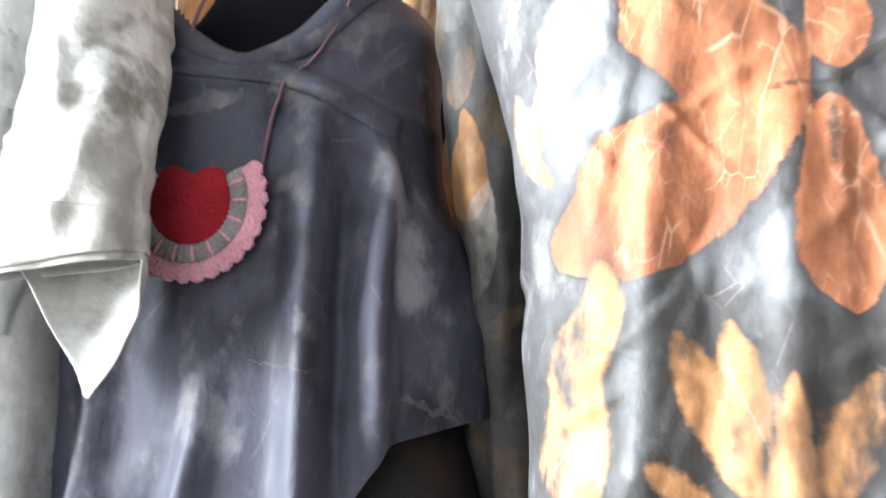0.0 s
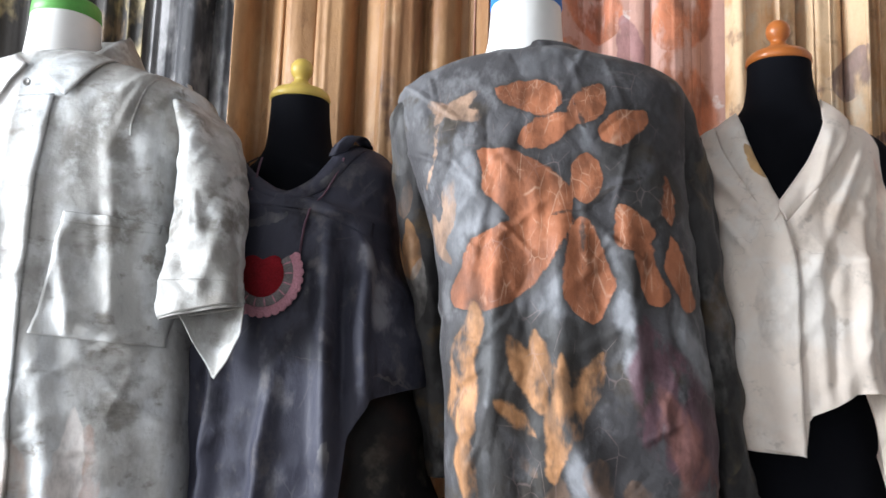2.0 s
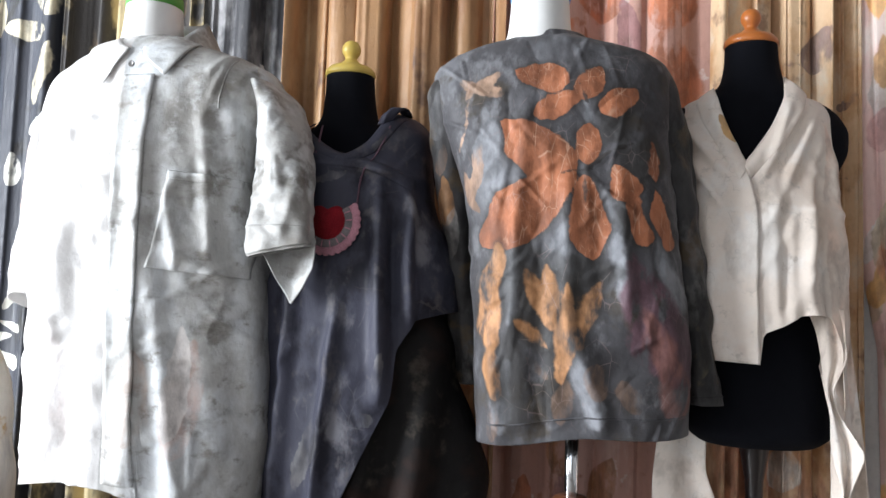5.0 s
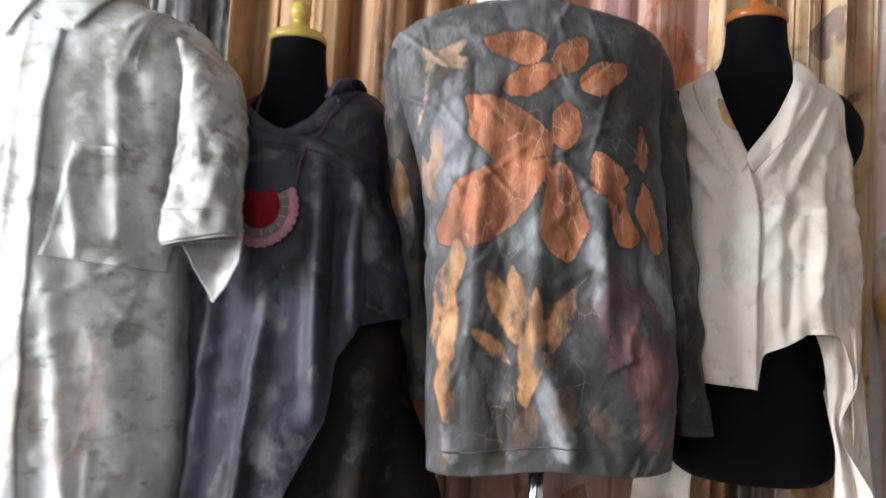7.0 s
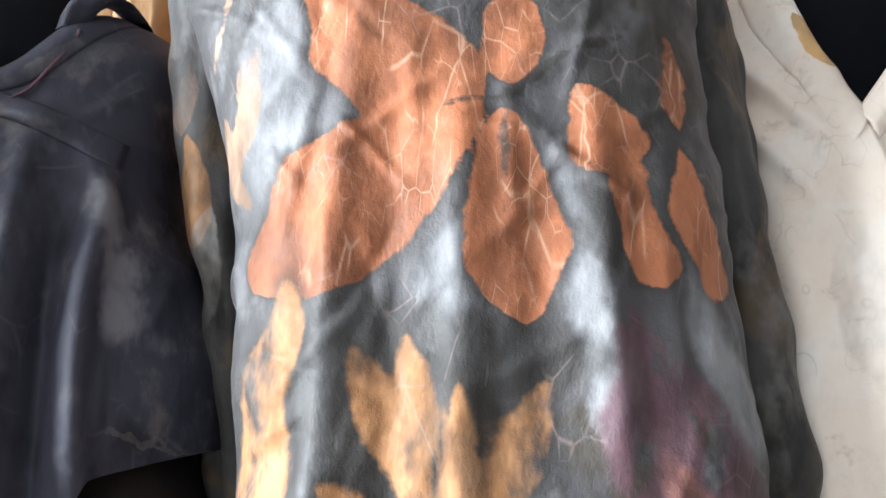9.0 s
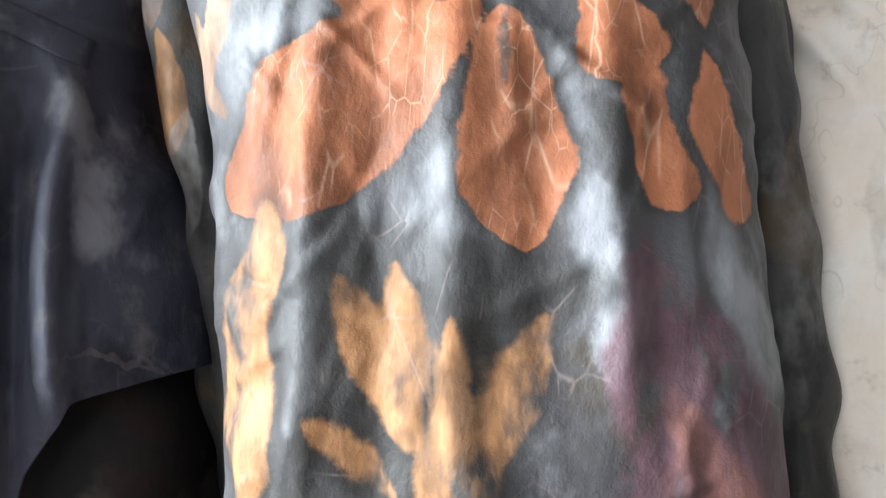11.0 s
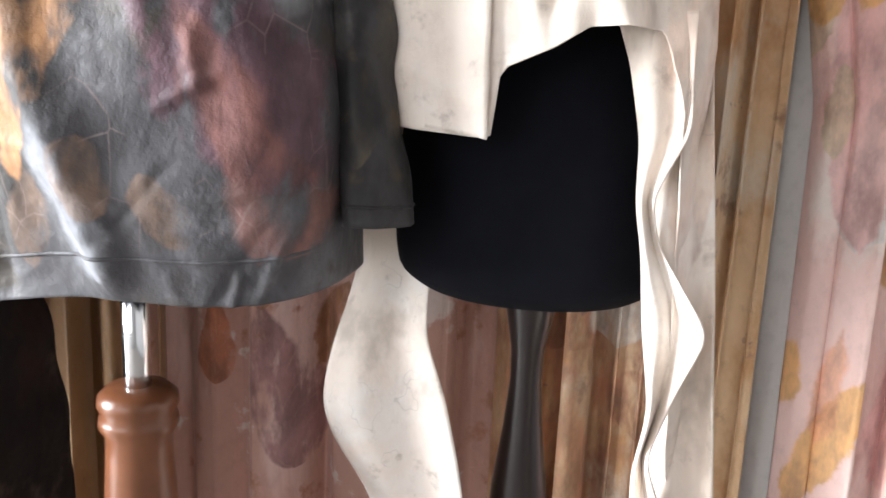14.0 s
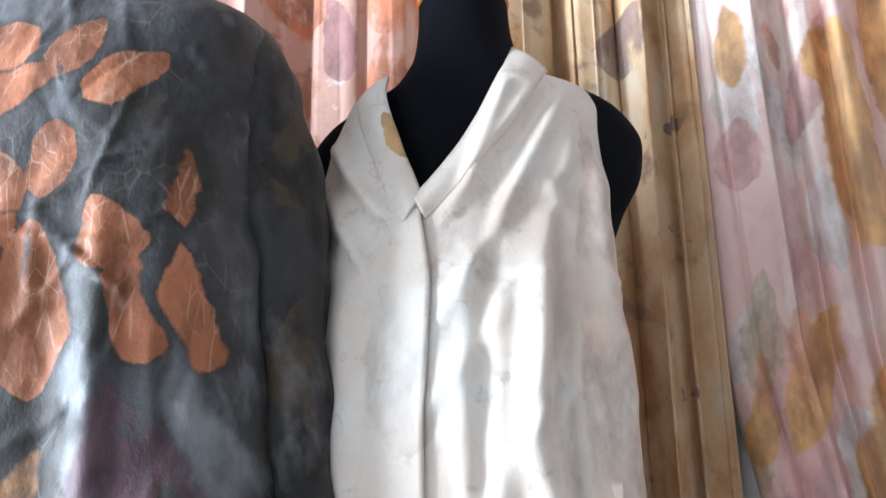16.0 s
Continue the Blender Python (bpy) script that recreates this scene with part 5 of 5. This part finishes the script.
# ---- cream waistcoat ----
def cream_vest():
    t = thing("sleeveless_top", (0.60, 1.12, 0.95), "cream sleeveless wrap top with shawl collar and cascading sides", "top", "garments on the mannequins")
    rows = [(1.488, 0.505, 0.640, 1.075, 1.22), (1.482, 0.485, 0.672, 1.072, 1.225), (1.472, 0.462, 0.702, 1.068, 1.225), (1.448, 0.448, 0.716, 1.064, 1.23), (1.40, 0.442, 0.719, 1.054, 1.235),
            (1.34, 0.442, 0.716, 1.036, 1.235), (1.27, 0.444, 0.722, 1.012, 1.235), (1.20, 0.446, 0.722, 0.998, 1.24), (1.10, 0.448, 0.729, 0.990, 1.24), (1.02, 0.448, 0.735, 0.990, 1.24)]

    def shape(x, z, front):
        s = ridge(x, z, 0.660, 1.46, 0.585, 1.33, 0.008, 0.012) + ridge(x, z, 0.680, 1.45, 0.60, 1.26, 0.008, 0.010) + ridge(x, z, 0.690, 1.44, 0.64, 1.10, 0.011, 0.008) + ridge(x, z, 0.700, 1.40, 0.722, 1.05, 0.008, 0.014) - ridge(x, z, 0.680, 1.36, 0.665, 1.10, 0.009, 0.010)
        s = s + ridge(x, z, 0.462, 1.43, 0.53, 1.33, 0.008, 0.012) + ridge(x, z, 0.455, 1.39, 0.52, 1.28, 0.008, 0.009) + ridge(x, z, 0.46, 1.30, 0.475, 1.02, 0.012, 0.010) - ridge(x, z, 0.620, 1.33, 0.612, 1.08, 0.012, 0.008)
        s = s + ridge(x, z, 0.50, 1.27, 0.51, 1.03, 0.016, 0.006) + ridge(x, z, 0.635, 1.46, 0.60, 1.36, 0.006, 0.008) - ridge(x, z, 0.685, 1.30, 0.69, 1.08, 0.010, 0.008)
        s = s + creases(x, z, 53, 60, (0.45, 0.73, 1.03, 1.46), (0.03, 0.12), 0.003, (0.004, 0.009))
        fall = np.clip((1.36 - z) / 0.25, 0, 1)
        s = s + fall * (0.003 * np.sin(150 * (x + 0.05 * z)) * np.clip((x - 0.60) / 0.05, 0, 1) + ridge(x, z, 0.655, 1.34, 0.662, 1.06, 0.010, 0.005) - ridge(x, z, 0.638, 1.32, 0.640, 1.06, 0.010, 0.004) + ridge(x, z, 0.602, 1.30, 0.606, 1.07, 0.009, 0.006))
        return s * front + 0.0025 * wob(x, z, 51, 34) + 0.0009 * wob(x, z, 52, 90)

    def low(x, front):
        f_ = np.interp(x, [0.44, 0.50, 0.565, 0.577, 0.581, 0.617, 0.640, 0.664, 0.694, 0.706, 0.72, 0.75], [1.00, 1.022, 1.018, 1.02, 1.066, 1.082, 1.097, 1.099, 1.097, 1.04, 0.75, 0.40])
        return f_ * front + (1 - front) * 1.03

    v, f = loft(rows, 260, 190, shape, bottom=low, reach=0.35)
    # the V neck is cut out of the front
    keep = []
    for q in f:
        p = np.mean([v[i] for i in q], axis=0)
        zl = np.interp(p[0], [0.490, 0.507, 0.533, 0.559, 0.612, 0.648], [1.492, 1.462, 1.400, 1.338, 1.420, 1.494])
        if p[1] < 1.15 and 0.490 < p[0] < 0.648 and p[2] > zl:
            continue
        keep.append(q)
    link_mesh("body", v.tolist(), keep, VEST, t, thick=0.0014)
    at = front_of(v, f)
    # shawl collar: rolled strips along the V
    vs, fs = strip(at, [(0.634, 1.522), (0.627, 1.475), (0.604, 1.42), (0.555, 1.348)], [(0.668, 1.482), (0.656, 1.445), (0.630, 1.40), (0.566, 1.325)], 0.003, 12, 60, 0.007, 0.0, 0.9, 1.472)
    link_mesh("collar_roll", vs, fs, VEST, t, "rolled shawl collar edge", 0.003)
    vs, fs = strip(at, [(0.514, 1.498), (0.522, 1.455), (0.541, 1.40), (0.563, 1.346)], [(0.484, 1.474), (0.492, 1.440), (0.516, 1.385), (0.546, 1.318)], 0.003, 12, 60, 0.006, 0.0, 0.9, 1.468)
    link_mesh("collar_roll", vs, fs, VEST, t, "rolled shawl collar edge", 0.003)
    # wrap-over front panel
    vs, fs = strip(at, [(0.556, 1.358), (0.573, 1.28), (0.572, 1.15), (0.575, 1.018)], [(0.520, 1.358), (0.515, 1.28), (0.512, 1.15), (0.517, 1.024)], 0.005, 14, 90, 0.001, -0.002)
    link_mesh("front_panel", vs, fs, VEST, t, "wrap-over front panel with a straight hem", 0.002)

    # long cascades at the sides
    def cascade(inner, outer, y, seed, deep, turns=2.1, tuck=0.06):
        nu, nv = 28, 130
        def edge(pts):
            pts = np.array(pts)
            v = np.linspace(0, 1, nv)
            d = np.r_[0, np.cumsum(np.abs(np.diff(pts[:, 1])))]
            e = np.stack([np.interp(v, d / d[-1], pts[:, 0]), np.interp(v, d / d[-1], pts[:, 1])], 1)
            for _ in range(14):
                e[1:-1] = 0.25 * e[:-2] + 0.5 * e[1:-1] + 0.25 * e[2:]
            return e

        A, B = edge(inner), edge(outer)
        vs = []
        for j in range(nv):
            k = j / (nv - 1)
            for i in range(nu):
                q = i / (nu - 1)
                x, z = A[j, 0] * (1 - q) + B[j, 0] * q, A[j, 1] * (1 - q) + B[j, 1] * q
                yy = y + 0.008 * math.sin(q * 8 + 2 * k + seed) * min(1, 0.3 + k) + deep * (1 - q) * math.cos(2 * math.pi * turns * k + seed) * min(1, 3 * k) + tuck * max(0.0, 1 - 4 * k)
                vs.append((x, yy, z))
        link_mesh("side_cascade", vs, grid_faces(nu, nv, False), VEST, t, "cascading side panel", 0.0014)

    cascade([(0.690, 1.32), (0.672, 1.20), (0.652, 1.095), (0.674, 1.068), (0.684, 1.02), (0.684, 0.974), (0.692, 0.94), (0.698, 0.88), (0.710, 0.82), (0.704, 0.755), (0.700, 0.70), (0.715, 0.62), (0.70, 0.50)],
            [(0.714, 1.32), (0.722, 1.20), (0.727, 1.09), (0.733, 1.03), (0.740, 0.975), (0.747, 0.91), (0.753, 0.84), (0.758, 0.79), (0.765, 0.72), (0.77, 0.62), (0.775, 0.50)], 1.062, 0.4, 0.034, 3.1)
    cascade([(0.654, 1.112), (0.668, 1.075), (0.680, 1.02), (0.681, 0.974), (0.688, 0.94), (0.694, 0.88), (0.704, 0.82), (0.697, 0.76), (0.700, 0.70)],
            [(0.712, 1.112), (0.713, 1.065), (0.716, 1.029), (0.692, 0.978), (0.700, 0.945), (0.743, 0.880), (0.722, 0.829), (0.706, 0.775), (0.735, 0.70)], 1.030, 2.0, 0.010, 3.0, 0.0)
    cascade([(0.450, 1.10), (0.440, 0.95), (0.428, 0.87), (0.418, 0.808), (0.416, 0.76), (0.440, 0.690), (0.455, 0.62), (0.44, 0.52)],
            [(0.530, 1.10), (0.525, 0.95), (0.508, 0.88), (0.507, 0.825), (0.528, 0.77), (0.545, 0.70), (0.558, 0.62), (0.56, 0.52)], 1.12, 1.4, 0.030)


cream_vest()


# ---- pale garment at the end of the row ----
def pale_garment():
    m = Cloth("cream_cloth_with_gold_blots", 0.5, 0.05).ground((0.62, 0.59, 0.54), ((0.45, 0.30, 0.13), 12, 0.55, 0.62, ISO, 2.2), ((0.36, 0.36, 0.37), 8, 0.53, 0.66, V, 5.1)).done(strength=0.2)
    rows = [(1.06, -0.985, -0.915, 1.0, 1.09), (1.04, -1.0, -0.885, 0.985, 1.10), (0.93, -1.01, -0.838, 0.975, 1.11), (0.77, -1.03, -0.812, 0.97, 1.12), (0.4, -1.05, -0.79, 0.965, 1.13), (0.05, -1.04, -0.765, 0.96, 1.13)]
    v, f = loft(rows, 120, 80, lambda x, z, front: 0.008 * np.sin(60 * x + 2 * z) + 0.003 * wob(x, z, 61, 40))
    ob = link_mesh("folded_garment", v.tolist(), f, m, thick=0.002)
    tagged(ob, "cream cloth garment with gold blots draped at the row's end", "garment", "garments on the mannequins")


pale_garment()
